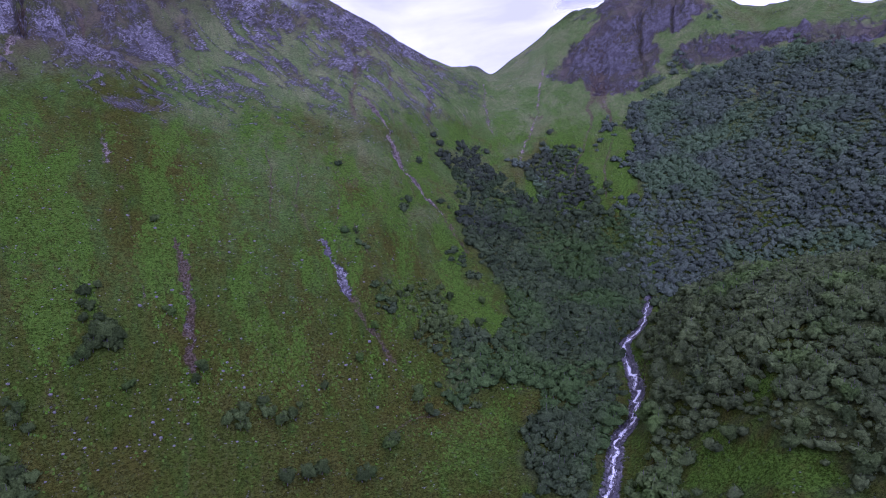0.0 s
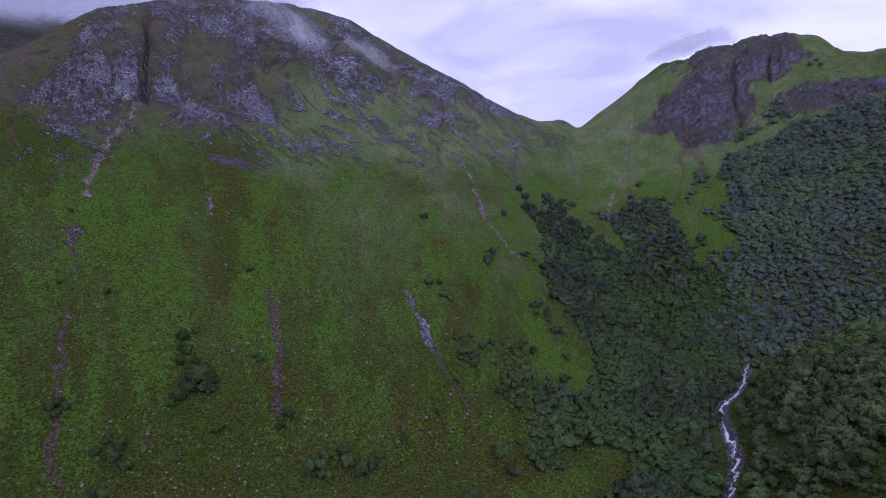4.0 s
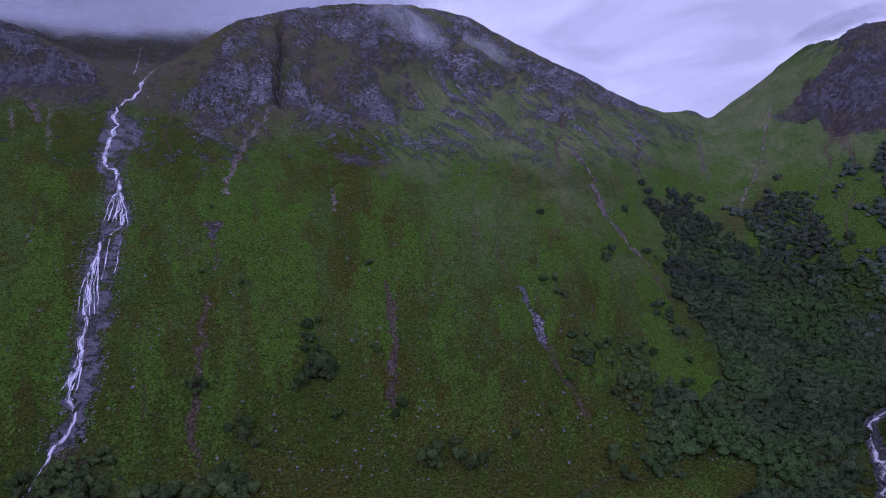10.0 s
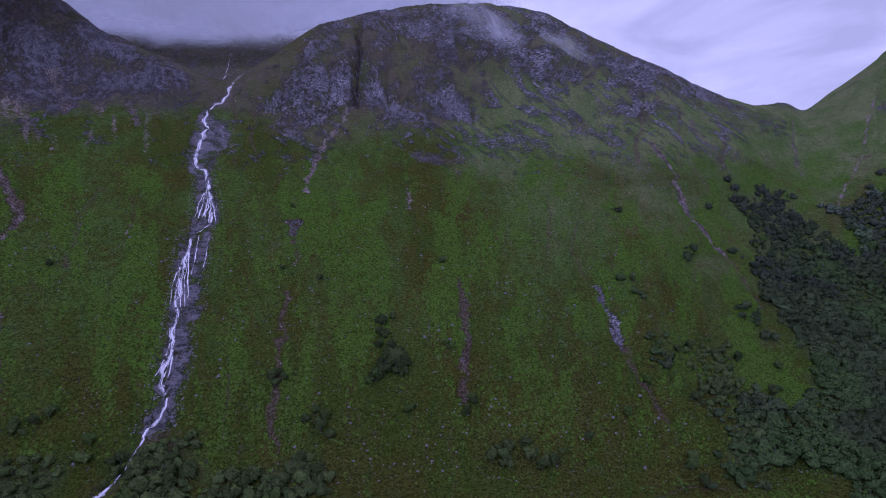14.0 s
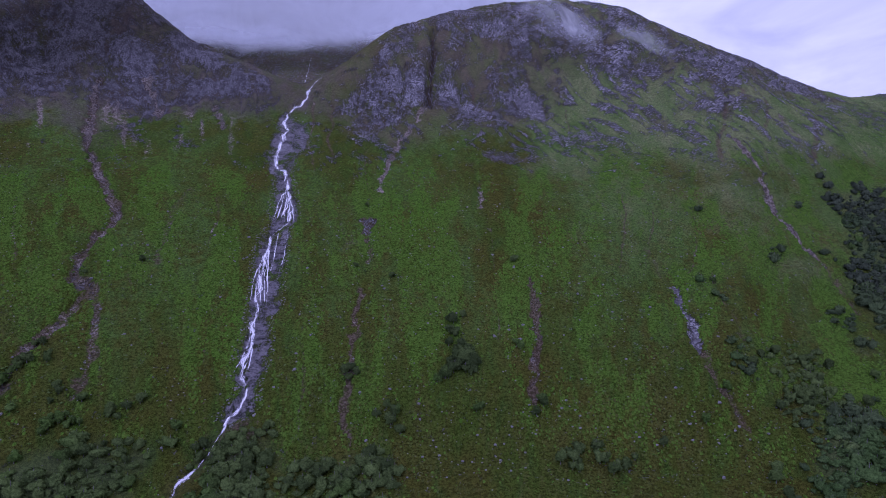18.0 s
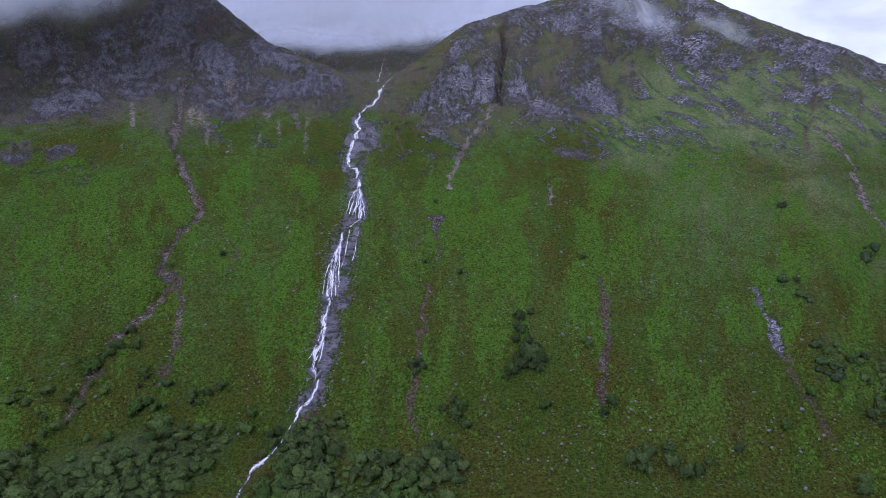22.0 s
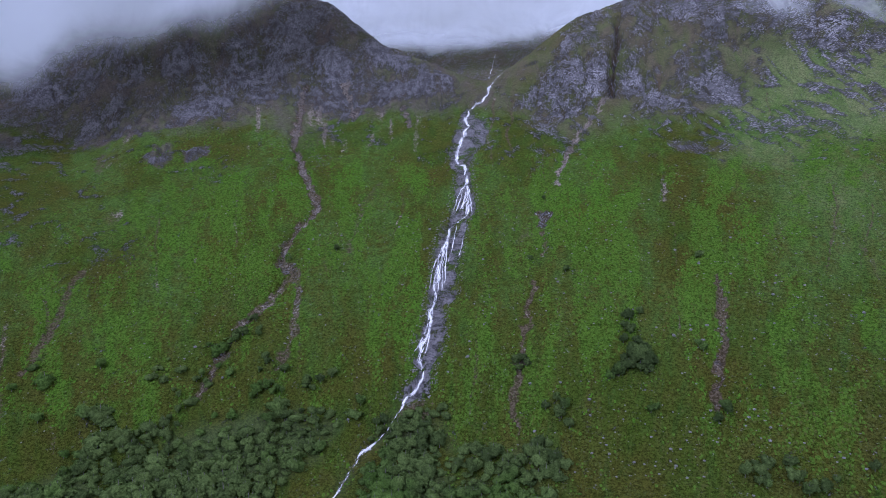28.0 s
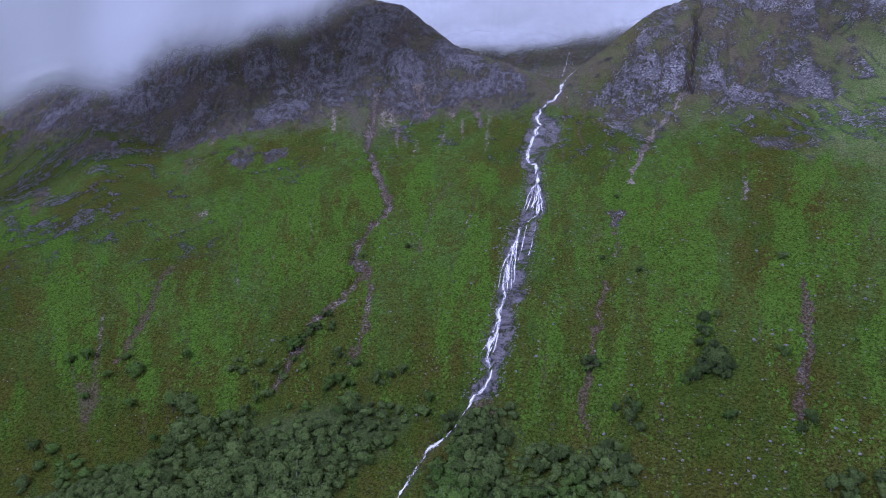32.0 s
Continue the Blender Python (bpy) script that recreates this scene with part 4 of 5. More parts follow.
def ico(level):
    bm = bmesh.new()
    bmesh.ops.create_icosphere(bm, subdivisions=level, radius=1.0)
    bm.verts.ensure_lookup_table()
    v, f = np.array([p.co[:] for p in bm.verts]), np.array([[q.index for q in face.verts] for face in bm.faces])
    bm.free()
    return v, f


ICO = {level: ico(level) for level in (1, 2, 3, 4)}


def rounded(me, normals):
    """Shade the leaves by the round of the crown that they belong to."""
    me.normals_split_custom_set_from_vertices(np.asarray(normals, np.float32))


def crown_mesh(rng, height, radius, count, leaf, lobes, level):
    """A crown of several uneven lobes grown together: a dense heart under many loose sprays of leaves."""
    d, faces = ICO[level]
    reach = np.full(len(d), 0.5)
    for i in range(lobes):
        a, e = 2.4 * i + rng.uniform(-0.5, 0.5), rng.uniform(-0.5, 1.2)
        c = np.array([math.cos(a) * math.cos(e), math.sin(a) * math.cos(e), math.sin(e)]) * rng.uniform(0.3, 0.72)
        r = rng.uniform(0.26, 0.46)
        b = d @ c
        disc = b * b - c @ c + r * r
        reach = np.maximum(reach, np.where(disc > 0, b + np.sqrt(np.maximum(disc, 0)), 0))
    reach = reach * (1 + 0.08 * rng.normal(size=len(d)))
    size = np.array([radius, radius, height * 0.56])
    p = d * reach[:, None] * size + np.array([0, 0, height * 0.44])
    fn = np.cross(p[faces[:, 1]] - p[faces[:, 0]], p[faces[:, 2]] - p[faces[:, 0]])
    nrm = np.zeros_like(p)
    for k in range(3):
        np.add.at(nrm, faces[:, k], fn)
    nrm /= np.linalg.norm(nrm, axis=1)[:, None] + 1e-9
    heart = np.array([0, 0, height * 0.44]) + (p - np.array([0, 0, height * 0.44])) * 0.88
    parts, soft = [(heart, faces)], [0.6 * nrm + np.array([0, -0.12, 0.5])]
    if count:
        w = rng.dirichlet((1, 1, 1), count)
        up = nrm[faces].mean(1)[:, 2] > -0.35
        tri = faces[up][rng.integers(0, int(up.sum()), count)]
        q = (p[tri] * w[:, :, None]).sum(1)
        n = (nrm[tri] * w[:, :, None]).sum(1)
        q = q + n * leaf * rng.uniform(-1.0, 1.1, count)[:, None]
        face = n + 0.45 * rng.normal(size=(count, 3))
        t1 = np.cross(face, rng.normal(size=(count, 3)))
        t1 /= np.linalg.norm(t1, axis=1)[:, None] + 1e-9
        t2 = np.cross(face, t1)
        t2 /= np.linalg.norm(t2, axis=1)[:, None] + 1e-9
        s = leaf * rng.uniform(0.5, 1.2, count)[:, None]
        quad = np.stack([q - t1 * s, q - t2 * s * 0.75, q + t1 * s, q + t2 * s * 0.75], 1).reshape(-1, 3)
        k = 4 * np.arange(count)[:, None]
        parts.append((quad, np.concatenate([k + (0, 1, 2), k + (0, 2, 3)])))
        soft.append(np.repeat(0.6 * n + 0.25 * rng.normal(size=n.shape) + np.array([0, -0.12, 0.5]), 4, axis=0))
    verts, faces = joined(parts)
    verts[:, 2] = np.maximum(verts[:, 2], 0.0)
    soft = np.concatenate(soft)
    return verts, faces, soft / (np.linalg.norm(soft, axis=1)[:, None] + 1e-9)


def limb(path, r0, r1, sides=5):
    p = np.array(path, float)
    n = len(p)
    rad = np.linspace(r0, r1, n)
    ang = np.linspace(0, 2 * np.pi, sides, endpoint=False)
    ring = np.stack([np.cos(ang), np.sin(ang), 0 * ang], -1)
    verts = (p[:, None] + ring[None] * rad[:, None, None]).reshape(-1, 3)
    faces = [(i * sides + j, i * sides + (j + 1) % sides, (i + 1) * sides + (j + 1) % sides, (i + 1) * sides + j) for i in range(n - 1) for j in range(sides)]
    return verts, np.array(faces)


def wood(rng, height):
    lean = rng.normal(size=2) * height * 0.05
    spine = [(0, 0, -0.6), (lean[0] * 0.3, lean[1] * 0.3, height * 0.3), (lean[0], lean[1], height * 0.62), (lean[0] * 1.3, lean[1] * 1.3, height * 0.9)]
    out = [limb(spine, height * 0.028, height * 0.006)]
    for i in range(5):
        h = rng.uniform(0.25, 0.65)
        a = rng.uniform(0, 6.283)
        r = height * rng.uniform(0.18, 0.3)
        b = (lean[0] * h, lean[1] * h, height * h)
        out.append(limb([b, (b[0] + r * 0.6 * math.cos(a), b[1] + r * 0.6 * math.sin(a), b[2] + r * 0.45), (b[0] + r * math.cos(a), b[1] + r * math.sin(a), b[2] + r * 0.95)], height * 0.012, height * 0.004, 4))
    return joined(out)


def birch(seed, height, radius, count, leaf, mat, kind_name="birch_tree"):
    rng = np.random.default_rng(seed)
    ob = new(kind_name)
    t = new("trunk", mesh_from("trunk", *wood(rng, height), M_BARK, True))
    v, f, soft = crown_mesh(rng, height, radius, count, leaf, 8, 3)
    c = new("crown", mesh_from("crown", v, f, mat, True))
    rounded(c.data, soft)
    t.parent = c.parent = ob
    return ob


CLEARINGS = ((303, 195, 14), (290, 163, 16), (290, 204, 12), (352, 225, 9), (372, 294, 7), (346, 483, 18), (293, 369, 13), (241, 330, 22), (400, 182, 10))


def scatter(poly, gap, seed, thin=0.5, patch=40.0, edge=26.0, far=None):
    """Places in and about a plan outline, about gap metres apart, thinning out at its edge and in clearings."""
    p = np.array(poly, float)
    rng = np.random.default_rng(seed)
    lo, hi = p.min(0) - edge, p.max(0) + edge
    xs, ys = np.meshgrid(np.arange(lo[0], hi[0], gap), np.arange(lo[1], hi[1], gap))
    x = xs.ravel() + rng.uniform(-0.48, 0.48, xs.size) * gap
    y = ys.ravel() + rng.uniform(-0.48, 0.48, ys.size) * gap
    share = inside(x, y, poly).astype(float)
    for k in range(10):
        a = 0.628 * k
        r = edge * (0.5 if k % 2 else 1.0)
        share += inside(x + r * math.cos(a), y + r * math.sin(a), poly)
    share /= 11.0
    chance = share * 1.25 - 0.15 + 0.95 * fbm(x / patch, y / patch, 4, seed) + 0.4 * fbm(x / 14, y / 14, 2, seed + 1)
    for ox, oy, orad in CLEARINGS:
        chance = chance - 1.2 * np.exp(-(np.hypot(x - ox, y - oy) / orad) ** 2)
    ok = (chance > thin + rng.uniform(-0.22, 0.22, len(x))) & (polyline_near(x, y, RIVER)[0] > 5.2) & (polyline_near(x + 3, y, FALL)[0] > 9)
    for outline in GLADES:
        ok &= ~(inside(x, y, outline) & (rng.uniform(size=len(x)) > 0.08))
    if far is not None:
        d = np.hypot(x, y)
        ok &= (d > far[0]) & (d <= far[1])
    return x[ok], y[ok], rng

# far woods: thousands of crowns in one piece
def woodland(name, x, y, rng, label, mat, count, leaf, size, level):
    z = ground_z(x, y)
    stock = [crown_mesh(np.random.default_rng(500 + i), 1.0, 0.5 + 0.012 * i, count, leaf, 6, level) for i in range(12)]
    trunks = [limb([(0, 0, -0.08), (0.01 * i, 0, 0.45), (0.02 * i, 0.02, 0.8)], 0.03, 0.008, 4) for i in range(3)]
    all_v, all_f, all_n, bark_v, bark_f, tone, k, kb = [], [], [], [], [], [], 0, 0
    stand = 1.0 + 0.55 * fbm(x / 32, y / 32, 3, 88)
    for i in range(len(x)):
        h = size * stand[i] * (0.5 + 0.9 * rng.uniform() ** 1.2)
        a = rng.uniform(0, 6.283)
        turn = np.array([[math.cos(a), -math.sin(a), 0], [math.sin(a), math.cos(a), 0], [0, 0, 1]]) * h @ np.diag((rng.uniform(0.95, 1.5), rng.uniform(0.95, 1.5), rng.uniform(0.9, 1.25)))
        v, f, soft = stock[rng.integers(0, 12)]
        all_v.append(v @ turn.T + (x[i], y[i], z[i] - 0.2 * h))
        all_n.append(soft @ turn.T / h)
        all_f.append(f + k)
        tone.append(np.full(len(v), rng.uniform(0, 1)))
        k += len(v)
        v, f = trunks[rng.integers(0, 3)]
        bark_v.append(v @ turn.T + (x[i], y[i], z[i]))
        bark_f.append(f + kb)
        kb += len(v)
    ob = tagged(new(name), label, "woodland", kind="stuff")
    c = new("crowns", mesh_from("crowns", np.concatenate(all_v), np.concatenate(all_f), mat, True))
    rounded(c.data, np.concatenate(all_n))
    give(c.data, "tone", np.concatenate(tone))
    t = new("trunks", mesh_from("trunks", np.concatenate(bark_v), np.concatenate(bark_f), M_BARK))
    c.parent = t.parent = ob
    c["kind"] = t["kind"] = "stuff"
    return ob


woodland("gorge_woodland", *scatter(WOOD_BANK, 5.4, 91, 0.4, 30, 16), "dense dark green birch wood on the steep river bank", M_LEAF_FAR, 104, 0.1, 8.0, 2)
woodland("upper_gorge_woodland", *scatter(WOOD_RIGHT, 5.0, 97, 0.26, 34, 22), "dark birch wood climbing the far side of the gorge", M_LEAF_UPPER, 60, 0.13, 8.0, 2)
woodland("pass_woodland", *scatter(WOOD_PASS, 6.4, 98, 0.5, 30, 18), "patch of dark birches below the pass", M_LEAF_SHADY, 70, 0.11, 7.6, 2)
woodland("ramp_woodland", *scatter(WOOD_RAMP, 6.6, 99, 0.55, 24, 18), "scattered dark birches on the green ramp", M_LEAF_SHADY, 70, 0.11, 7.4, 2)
woodland("knoll_woodland", *scatter(WOOD_KNOLL, 5.3, 92, 0.4, 26, 14), "open dark birch and pine wood on a rounded knoll", M_LEAF_KNOLL, 120, 0.09, 7.8, 2)
woodland("fallside_woodland", *scatter(WOOD_FALL, 5.8, 95, 0.45, 26, 15), "dense green birch wood below the waterfall", M_LEAF, 240, 0.07, 8.2, 2)
woodland("burnside_woodland", *scatter(WOOD_EAST, 6.6, 96, 0.5, 30, 16), "green birch wood beside the burn", M_LEAF, 240, 0.07, 8.2, 2)

WOOD_GULLY = ((265, 527), (307, 533), (322, 510), (280, 455), (249, 447), (240, 474))
woodland("gully_thicket", *scatter(WOOD_GULLY, 6.0, 101, 0.62, 18, 14), "loose thicket of low dark birch beside a gully", M_LEAF, 120, 0.08, 5.2, 2)

# trees that stand apart: plan place and height
STOCK = [birch(700 + i, 10.0, 4.2 + 0.15 * i, 520, 0.55, M_LEAF) for i in range(6)]
BRIGHT = birch(720, 10.0, 4.8, 520, 0.55, M_LEAF_BRIGHT)
TREE_AT = [
    ((15, 479, 13), (0, 467, 9), (6, 515, 8), (22, 476, 11), (-72, 463, 6), (62, 585, 6), (-49, 556, 5), (-267, 550, 6), (-382, 378, 8), (-296, 438, 8), (-304, 424, 9), (-308, 419, 7),
     (-470, 341, 8), (-456, 346, 9), (-427, 341, 6), (-38, 431, 8), (71, 451, 8), (65, 445, 7), (-127, 398, 11), (-139, 390, 9), (-83, 654, 4), (-305, 527, 4), (7, 503, 7), (59, 495, 6), (-211, 428, 6), (-218, 423, 6)),
    ((-257, 399, 8), (-253, 405, 7), (-181, 416, 7), (-299, 395, 6), (-429, 322, 6), (-356, 320, 6), (-431, 284, 7), (-160, 410, 7), (-248, 422, 6), (77, 414, 9), (91, 422, 8), (104, 417, 8), (111, 408, 8), (70, 453, 7),
     (26, 445, 5), (-35, 437, 7), (266, 472, 9), (255, 466, 8), (267, 512, 8), (310, 510, 8), (253, 505, 6), (211, 471, 7), (217, 408, 9), (56, 498, 5), (244, 581, 5), (240, 494, 7), (274, 474, 9), (317, 471, 8), (347, 509, 7)),
    ((-49, 409, 10), (-55, 402, 9), (-37, 399, 9), (-115, 399, 10), (-126, 395, 9), (445, 690, 8), (430, 678, 7), (22, 443, 5), (186, 446, 6), (151, 431, 6), (-67, 466, 6), (-82, 568, 4), (-48, 558, 4), (110, 354, 10), (120, 357, 9),
     (97, 353, 10), (146, 343, 9), (171, 365, 9), (177, 370, 8), (140, 342, 8), (86, 416, 8), (121, 413, 8), (104, 425, 8), (-37, 431, 7), (-31, 427, 7), (566, 630, 9), (630, 715, 9), (657, 640, 8), (268, 468, 9), (266, 475, 8)),
    ((10, 484, 9), (6, 472, 9), (18, 484, 11), (12, 495, 7),
     (221, 415, 8), (217, 392, 9), (314, 214, 10), (350, 260, 9), (313, 173, 9), (337, 163, 10), (301, 137, 11), (374, 165, 9), (331, 195, 9), (349, 187, 10), (322, 156, 9), (305, 174, 8), (343, 220, 9)),
]


def plant(x, y, h, rng, stock, label, group):
    z = float(ground_z(x, y)[0])
    ob = copy_thing(stock, Matrix.Translation((x, y, z)) @ Matrix.Rotation(rng.uniform(0, 6.283), 4, "Z") @ Matrix.Diagonal((h / 10 * rng.uniform(1.0, 1.35), h / 10 * rng.uniform(1.0, 1.35), h / 10, 1)))
    return tagged(ob, label, "tree", group)


rng = np.random.default_rng(8)
for row in TREE_AT:
    for x, y, h in row:
        plant(x, y, h * 1.2, rng, STOCK[int(rng.integers(0, 6))], "dark green birch standing alone on the grassy slope" if h > 6.5 else "small rounded green bush on the grassy slope", "trees on the open slope")
# clumps of young birch and rowan about the burns: plan place, spread, number
for x, y, spread, many in ((-309, 419, 5, 4), (-306, 433, 5, 5), (-291, 447, 5, 4), (-302, 398, 7, 3), (-262, 403, 8, 5), (-249, 413, 6, 4), (-263, 421, 6, 3), (-230, 415, 8, 4), (-305, 364, 9, 5), (-211, 425, 5, 2),
                           (-253, 374, 9, 5), (-220, 389, 9, 5), (-138, 415, 6, 4), (-122, 406, 6, 4), (-131, 384, 7, 4), (-95, 383, 9, 4), (-72, 466, 2, 2), (-59, 396, 7, 5), (-44, 394, 7, 4), (-40, 436, 5, 3), (-163, 402, 5, 3),
                           (5, 495, 2, 2), (11, 489, 2.5, 4), (17, 482, 2.5, 5), (21, 475, 2.5, 5), (10, 480, 2.5, 4), (-3, 467, 2.5, 4), (2, 471, 2, 3), (4, 524, 3, 3), (12, 524, 2, 2), (7, 509, 2, 2), (108, 420, 10, 5), (262, 470, 9, 5), (300, 500, 14, 6), (84, 418, 7, 3)):
    for _ in range(many):
        plant(x + rng.normal() * spread, y + rng.normal() * spread, rng.uniform(4.5, 8.5), rng, STOCK[int(rng.integers(0, 6))], "young dark green birch in a clump beside a burn", "birch clumps beside the burns")
for poly, gap, seed, label, group in ((WOOD_FALL, 24.0, 93, "leafy green birch in the wood below the waterfall", "birches below the waterfall"),
                                      (WOOD_EAST, 20.0, 94, "leafy green birch beside the foot of the waterfall", "birches beside the waterfall")):
    xs, ys, r2 = scatter(poly, gap, seed, 0.45, 30, 16)
    for x, y in zip(xs, ys):
        plant(x, y, r2.uniform(7, 12), r2, BRIGHT if r2.uniform() < 0.05 else STOCK[int(r2.integers(0, 6))], label, group)
for ob in STOCK + [BRIGHT]:
    for o in (*ob.children_recursive, ob):
        bpy.data.objects.remove(o)


# low shrubs and tall ferns dotted over the slope
def shrubs(name, x, y, rng, label, mat):
    z = ground_z(x, y)
    stock = [crown_mesh(np.random.default_rng(900 + i), 1.0, 0.75, 4, 0.25, 3, 1) for i in range(8)]
    vs, fs, ns, tone, k = [], [], [], [], 0
    for i in range(len(x)):
        h = 0.5 + 1.9 * rng.uniform() ** 2.5
        v, f, soft = stock[i % 8]
        ns.append(soft)
        vs.append(v * (h * rng.uniform(0.9, 1.6), h * rng.uniform(0.9, 1.6), h) + (x[i], y[i], z[i] - 0.1))
        fs.append(f + k)
        tone.append(np.full(len(v), rng.uniform(0, 1)))
        k += len(v)
    me = mesh_from(name, np.concatenate(vs), np.concatenate(fs), mat, True)
    rounded(me, np.concatenate(ns))
    give(me, "tone", np.concatenate(tone))
    return tagged(new(name, me), label, "shrubs", kind="stuff")


def dotted(n, box, thresh, scale, seed):
    r = np.random.default_rng(seed)
    x, y = r.uniform(box[0], box[1], n), r.uniform(box[2], box[3], n)
    ok = (fbm(x / scale, y / scale, 4, seed) > thresh) & (polyline_near(x, y, FALL)[0] > 9) & (polyline_near(x, y, RIVER)[0] > 12)
    return x[ok], y[ok], r


shrubs("slope_shrubs", *dotted(3600, (-480, 400, 330, 560), 0.1, 40, 73), "low dark heather and shrubs dotted over the slope", M_LEAF)
shrubs("bracken_clumps", *dotted(3200, (-480, 420, 330, 660), 0.06, 30, 74), "bright green bracken clumps covering the slope", M_LEAF_BRIGHT)

# bracken and tussocks: low ragged mounds over the whole slope
def mounds(name, n, box, want, seed, size, label, mat):
    r = np.random.default_rng(seed)
    x, y = r.uniform(box[0], box[1], n), r.uniform(box[2], box[3], n)
    ground, masks, _, _ = relief(x, y, True)
    bare = np.maximum(np.maximum(masks["scree"], masks["earth"]), np.maximum(masks["rock"], masks["bed"]))
    ok = (masks[want] + 0.25 * r.normal(size=n) > 0.42) & (bare < 0.35) & (masks["under"] < 0.6)
    x, y, ground = x[ok], y[ok], ground[ok]
    n = len(x)
    rad = size * r.uniform(0.5, 1.25, n)
    turn = r.uniform(0, 6.283, n)
    rim = []
    for k in range(5):
        a, w = turn + 1.2566 * k, rad * r.uniform(0.6, 1.3, n)
        rx, ry = x + w * np.cos(a), y + w * np.sin(a)
        rim.append(np.stack([rx, ry, ground + 0.9 * (ry - y) - 0.12], -1))
    top = np.stack([x + 0.3 * rad * r.normal(size=n), y - 0.2 * rad, ground + rad * r.uniform(0.45, 0.85, n)], -1)
    verts = np.stack(rim + [top], 1)
    base = 6 * np.arange(n)[:, None]
    faces = np.concatenate([base + (k, (k + 1) % 5, 5) for k in range(5)])
    me = mesh_from(name, verts.reshape(-1, 3), faces, mat, True)
    give(me, "tone", np.repeat(r.uniform(0, 1, n), 6))
    return tagged(new(name, me), label, "bracken" if want == "fern" else "grass", kind="stuff")


mounds("bracken_bed", 70000, (-560, 420, 330, 720), "fern", 75, 1.15, "bright green bracken covering the slope in low clumps", M_FROND)
mounds("tussock_grass", 45000, (-560, 420, 330, 720), "brown", 76, 0.95, "olive brown tussock grass dotted over the slope", M_TUSSOCK)

# ---------------------------------------------------------------- stones
def boulder_mesh(seed):
    """An angular block: a cut and dented ball, flat below."""
    bm = bmesh.new()
    bmesh.ops.create_icosphere(bm, subdivisions=2, radius=1.0)
    r = random.Random(seed)
    cuts = [(Vector((r.uniform(-1, 1), r.uniform(-1, 1), r.uniform(-0.3, 1))).normalized(), r.uniform(0.5, 0.85)) for _ in range(7)]
    for v in bm.verts:
        for nrm, at in cuts:
            over = v.co.dot(nrm) - at
            if over > 0:
                v.co -= nrm * over
        v.co.x *= 1.25
        v.co.z *= 0.75
        v.co += Vector((r.uniform(-1, 1), r.uniform(-1, 1), r.uniform(-1, 1))) * 0.04
    me = bpy.data.meshes.new("boulder")
    bm.to_mesh(me)
    bm.free()
    me.materials.append(M_STONE)
    return me


BLOCKS = [boulder_mesh(40 + i) for i in range(6)]
rng = np.random.default_rng(17)
made, tries = 0, 0
while made < 260 and tries < 4000:
    tries += 1
    x, y = rng.uniform(-330, 330), rng.uniform(395, 620)
    if fbm(np.array([x / 45]), np.array([y / 45]), 3, 97)[0] < 0.05 or abs(x + 155) < 22:
        continue
    size = 0.5 + 1.1 * rng.uniform() ** 2.5
    ob = new("boulder", BLOCKS[made % 6])
    ob.matrix_world = Matrix.Translation((x, y, float(ground_z(x, y)[0]) + size * 0.25)) @ Euler((rng.uniform(-0.3, 0.3), rng.uniform(-0.3, 0.3), rng.uniform(0, 6.28))).to_matrix().to_4x4() @ Matrix.Scale(size, 4)
    tagged(ob, "pale grey lichened boulder lying on the grassy slope", "boulder", "boulders on the slope")
    made += 1


def strewn(name, x, y, size, label, seed, flat=0.7, sink=0.1):
    """Countless broken stones in one piece."""
    rng = np.random.default_rng(seed)
    z = ground_z(x, y)
    base = []
    for me in BLOCKS[:4]:
        small = bmesh.new()
        bmesh.ops.create_icosphere(small, subdivisions=1, radius=1.0)
        v = np.array([p.co[:] for p in small.verts])
        f = np.array([[q.index for q in face.verts] for face in small.faces])
        small.free()
        v = np.clip(v * rng.uniform(0.75, 1.2, v.shape), -0.8, 0.8)
        base.append((v, f))
    vs, fs, k = [], [], 0
    for i in range(len(x)):
        v, f = base[i % 4]
        a = rng.uniform(0, 6.283)
        s = size[i]
        turn = np.array([[math.cos(a) * s, -math.sin(a) * s, 0], [math.sin(a) * s, math.cos(a) * s, 0], [0, 0, s * flat]])
        vs.append(v @ turn.T + (x[i], y[i], z[i] + s * sink))
        fs.append(f + k)
        k += len(v)
    me = mesh_from(name, np.concatenate(vs), np.concatenate(fs), M_STONE)
    return tagged(new(name, me), label, "stones", kind="stuff")


def pick_where(n, box, test, seed):
    r = np.random.default_rng(seed)
    x, y = r.uniform(box[0], box[1], n), r.uniform(box[2], box[3], n)
    ok = test(x, y)
    return x[ok], y[ok], r


px, py, r3 = pick_where(4200, (-480, 420, 380, 900), lambda x, y: fbm(x / 50, y / 50, 4, 98) > 0.12, 61)
strewn("slope_stones", px, py, 0.25 + 0.75 * r3.uniform(size=len(px)) ** 3, "small pale stones strewn over the grass", 62)


# stones gathered in clusters low on the slope: plan place, spread, number
px, py = [], []
r3 = np.random.default_rng(171)
for cx, cy, spread, many in ((33, 414, 7, 26), (46, 432, 9, 30), (64, 450, 6, 20), (91, 451, 9, 30), (77, 442, 8, 26), (100, 437, 7, 18), (40, 430, 14, 30), (15, 411, 8, 16), (-6, 427, 12, 22), (-16, 431, 9, 12),
                             (169, 440, 5, 12), (191, 441, 6, 16), (137, 436, 7, 16), (137, 517, 14, 30), (113, 566, 16, 36), (-36, 524, 22, 30), (-19, 589, 24, 44), (150, 600, 30, 60), (220, 640, 34, 70), (60, 660, 30, 50), (-120, 560, 14, 16)):
    many = many // 2
    px.append(cx + spread * r3.normal(size=many)), py.append(cy + spread * r3.normal(size=many))
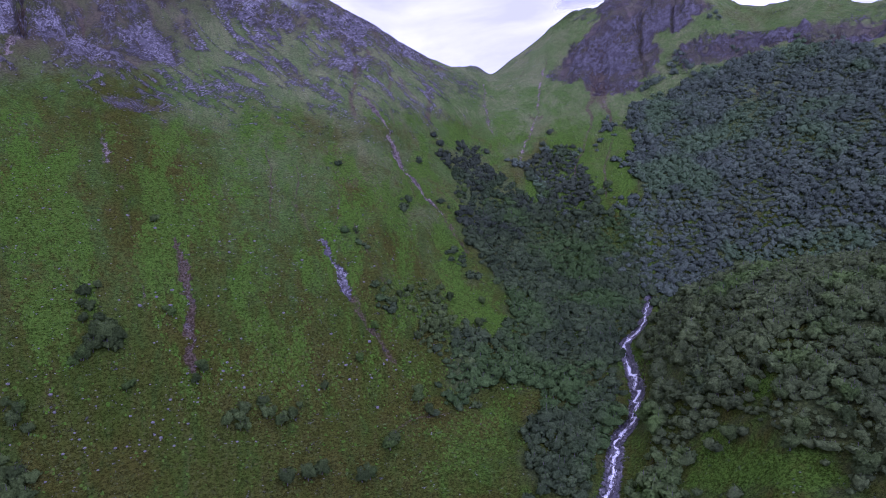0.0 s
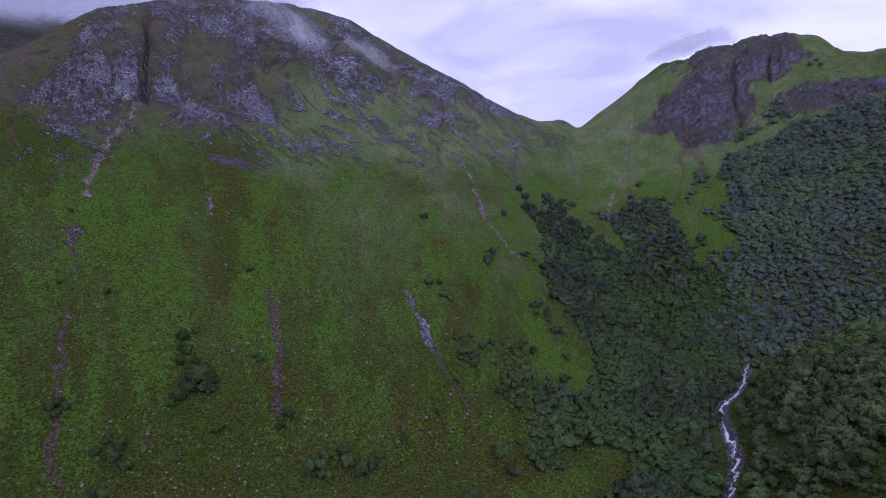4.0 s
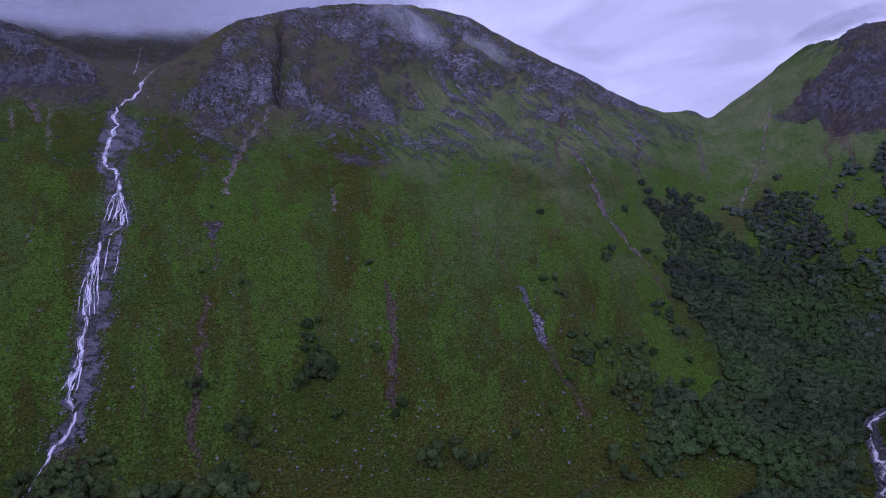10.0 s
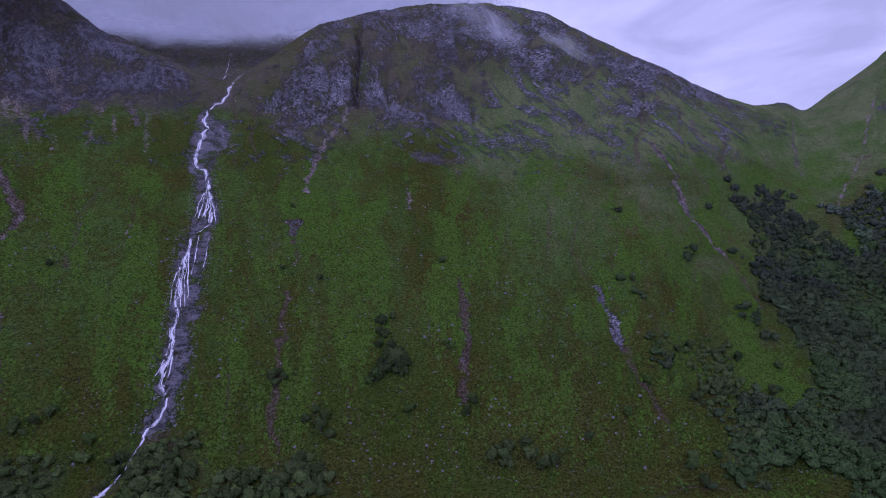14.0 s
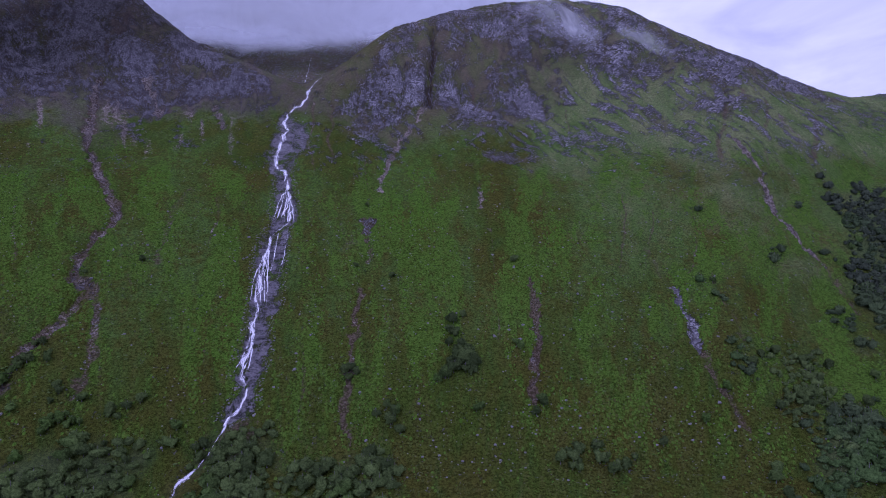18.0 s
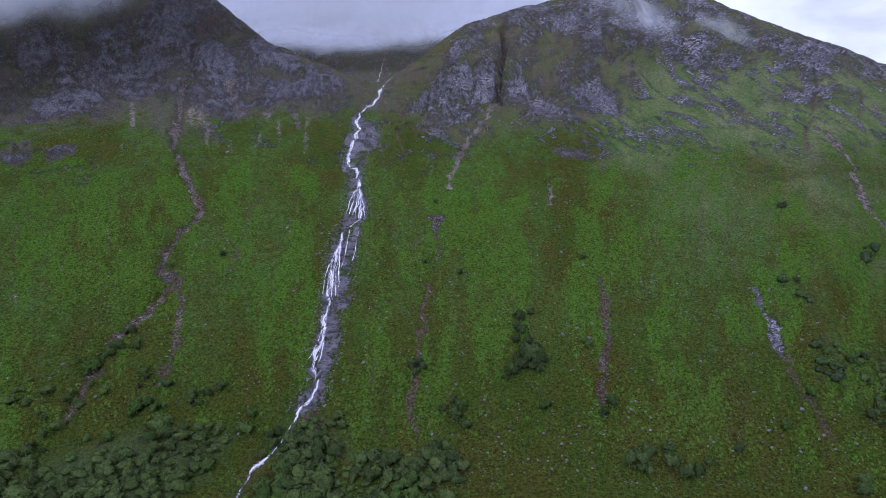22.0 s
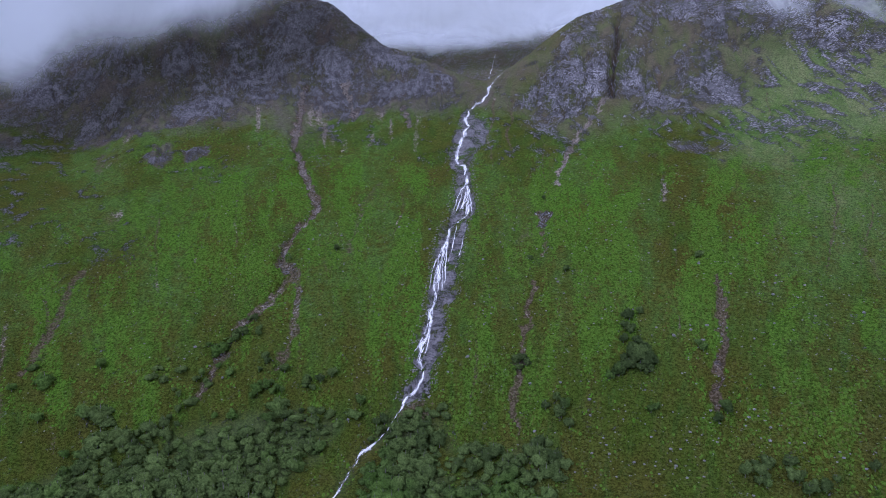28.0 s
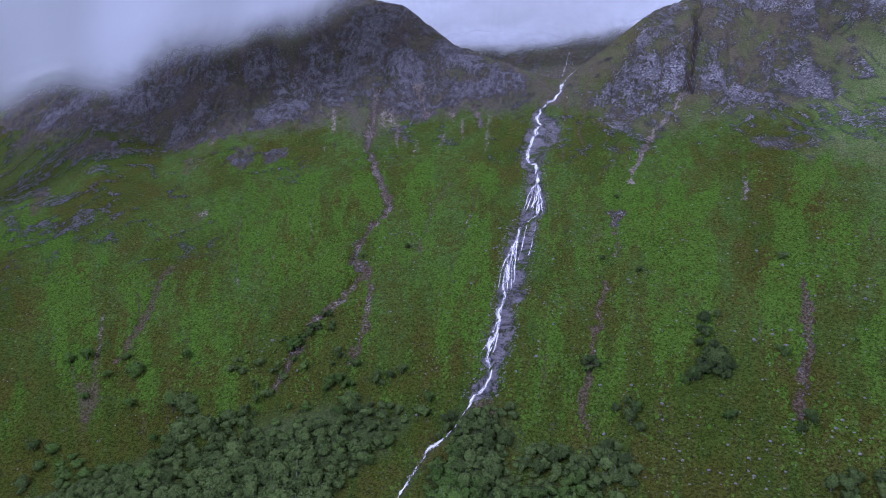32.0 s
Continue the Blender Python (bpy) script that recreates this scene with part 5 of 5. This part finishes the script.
px, py = np.concatenate(px), np.concatenate(py)
strewn("stone_clusters", px, py, 0.4 + 1.0 * r3.uniform(size=len(px)) ** 2.5, "pale grey stones gathered in clusters on the slope", 172, 0.75, 0.35)


def in_gully(x, y):
    ok = np.zeros(len(x), bool)
    for line, half, depth, m_scree, m_earth, m_rock in GULLIES:
        if m_scree + m_rock > 0.3:
            ok |= polyline_near(x, y, line)[0] < half * 0.9
    return ok


px, py, r3 = pick_where(60000, (-480, 420, 400, 860), in_gully, 63)
strewn("gully_rubble", px, py, 0.25 + 0.8 * r3.uniform(size=len(px)) ** 3, "broken pale rubble lying in the gullies", 64)
px, py, r3 = pick_where(30000, (240, 580, 230, 490), lambda x, y: (lambda d: (d < 5.6) & ((d > 2.4) | (fbm(x / 3, y / 3, 2, 99) > 0.1)))(polyline_near(x, y, RIVER)[0]), 65)
strewn("river_stones", px, py, 0.3 + 0.9 * r3.uniform(size=len(px)) ** 3, "grey boulders along the river bed", 66, 0.8, 0.5)
px, py, r3 = pick_where(7000, (-190, -125, 395, 800), lambda x, y: (polyline_near(x, y, BED + BED[:1])[0] < 5) & (polyline_near(x, y, FALL)[0] > 3.5), 67)
strewn("fall_rubble", px, py, 0.3 + 0.8 * r3.uniform(size=len(px)) ** 2, "dark wet rubble beside the waterfall", 68)

# ---------------------------------------------------------------- hill cloud
def cloud_sheet(parent, mat, b0, b1, dist, base0, base1, depth, peak, full, seed):
    """One soft veil of a cloud bank: thin at its lower edge, thickest at peak, lost in the sky above."""
    nb, nz = 70, 18
    b, h = np.meshgrid(np.linspace(b0, b1, nb), np.linspace(0, 1, nz))
    b, h = b.ravel(), h.ravel()
    k = (b - b0) / (b1 - b0)
    d = dist + 25 * fbm(b / 4, h * 2, 3, seed) + 40 * h
    z = base0 + (base1 - base0) * k + depth * h + 22 * fbm(b / 5, h, 3, seed + 1)
    a = np.radians(b)
    edge = smooth(0, 0.25, k) * smooth(0, 0.25, 1 - k)
    dens = smooth(0.0, peak, h) * (1 - smooth(peak + 0.12, 1.0, h)) * edge * full
    ids = np.arange(nb * nz).reshape(nz, nb)
    faces = np.stack([ids[:-1, :-1], ids[:-1, 1:], ids[1:, 1:], ids[1:, :-1]], -1).reshape(-1, 4)
    me = mesh_from("veil", np.stack([d * np.sin(a), d * np.cos(a), z], -1), faces, mat, True)
    give(me, "thick", dens)
    ob = new("veil", me)
    ob.parent = parent
    ob["kind"] = "stuff"
    return ob


def cloud_bank(label, sheets, mat=M_CLOUD):
    bank = tagged(new("cloud_bank"), label, "cloud", kind="stuff")
    for i, args in enumerate(sheets):
        cloud_sheet(bank, mat, *args, 200 + 7 * i)


cloud_bank("grey hill cloud filling the high corrie", (
    (-44, 16, 1750, 516, 640, 290, 0.4, 1.6), (-44, 16, 1600, 488, 600, 260, 0.4, 1.4), (-36, 14, 1250, 440, 490, 190, 0.5, 0.8)))
cloud_bank("low grey cloud over the western ridge", (
    (-100, -8, 865, -42, 556, 430, 0.28, 1.2), (-100, -8, 895, -22, 582, 450, 0.3, 1.5)))
cloud_bank("thin wisps of mist before the summit crags", (
    (5, 14.5, 880, 426, 366, 88, 0.45, 0.38), (13.5, 20.5, 880, 394, 346, 72, 0.45, 0.36)), M_MIST)
cloud_bank("thin mist on the eastern ridge", ((40, 49, 1395, 462, 515, 75, 0.45, 0.75),), M_MIST)
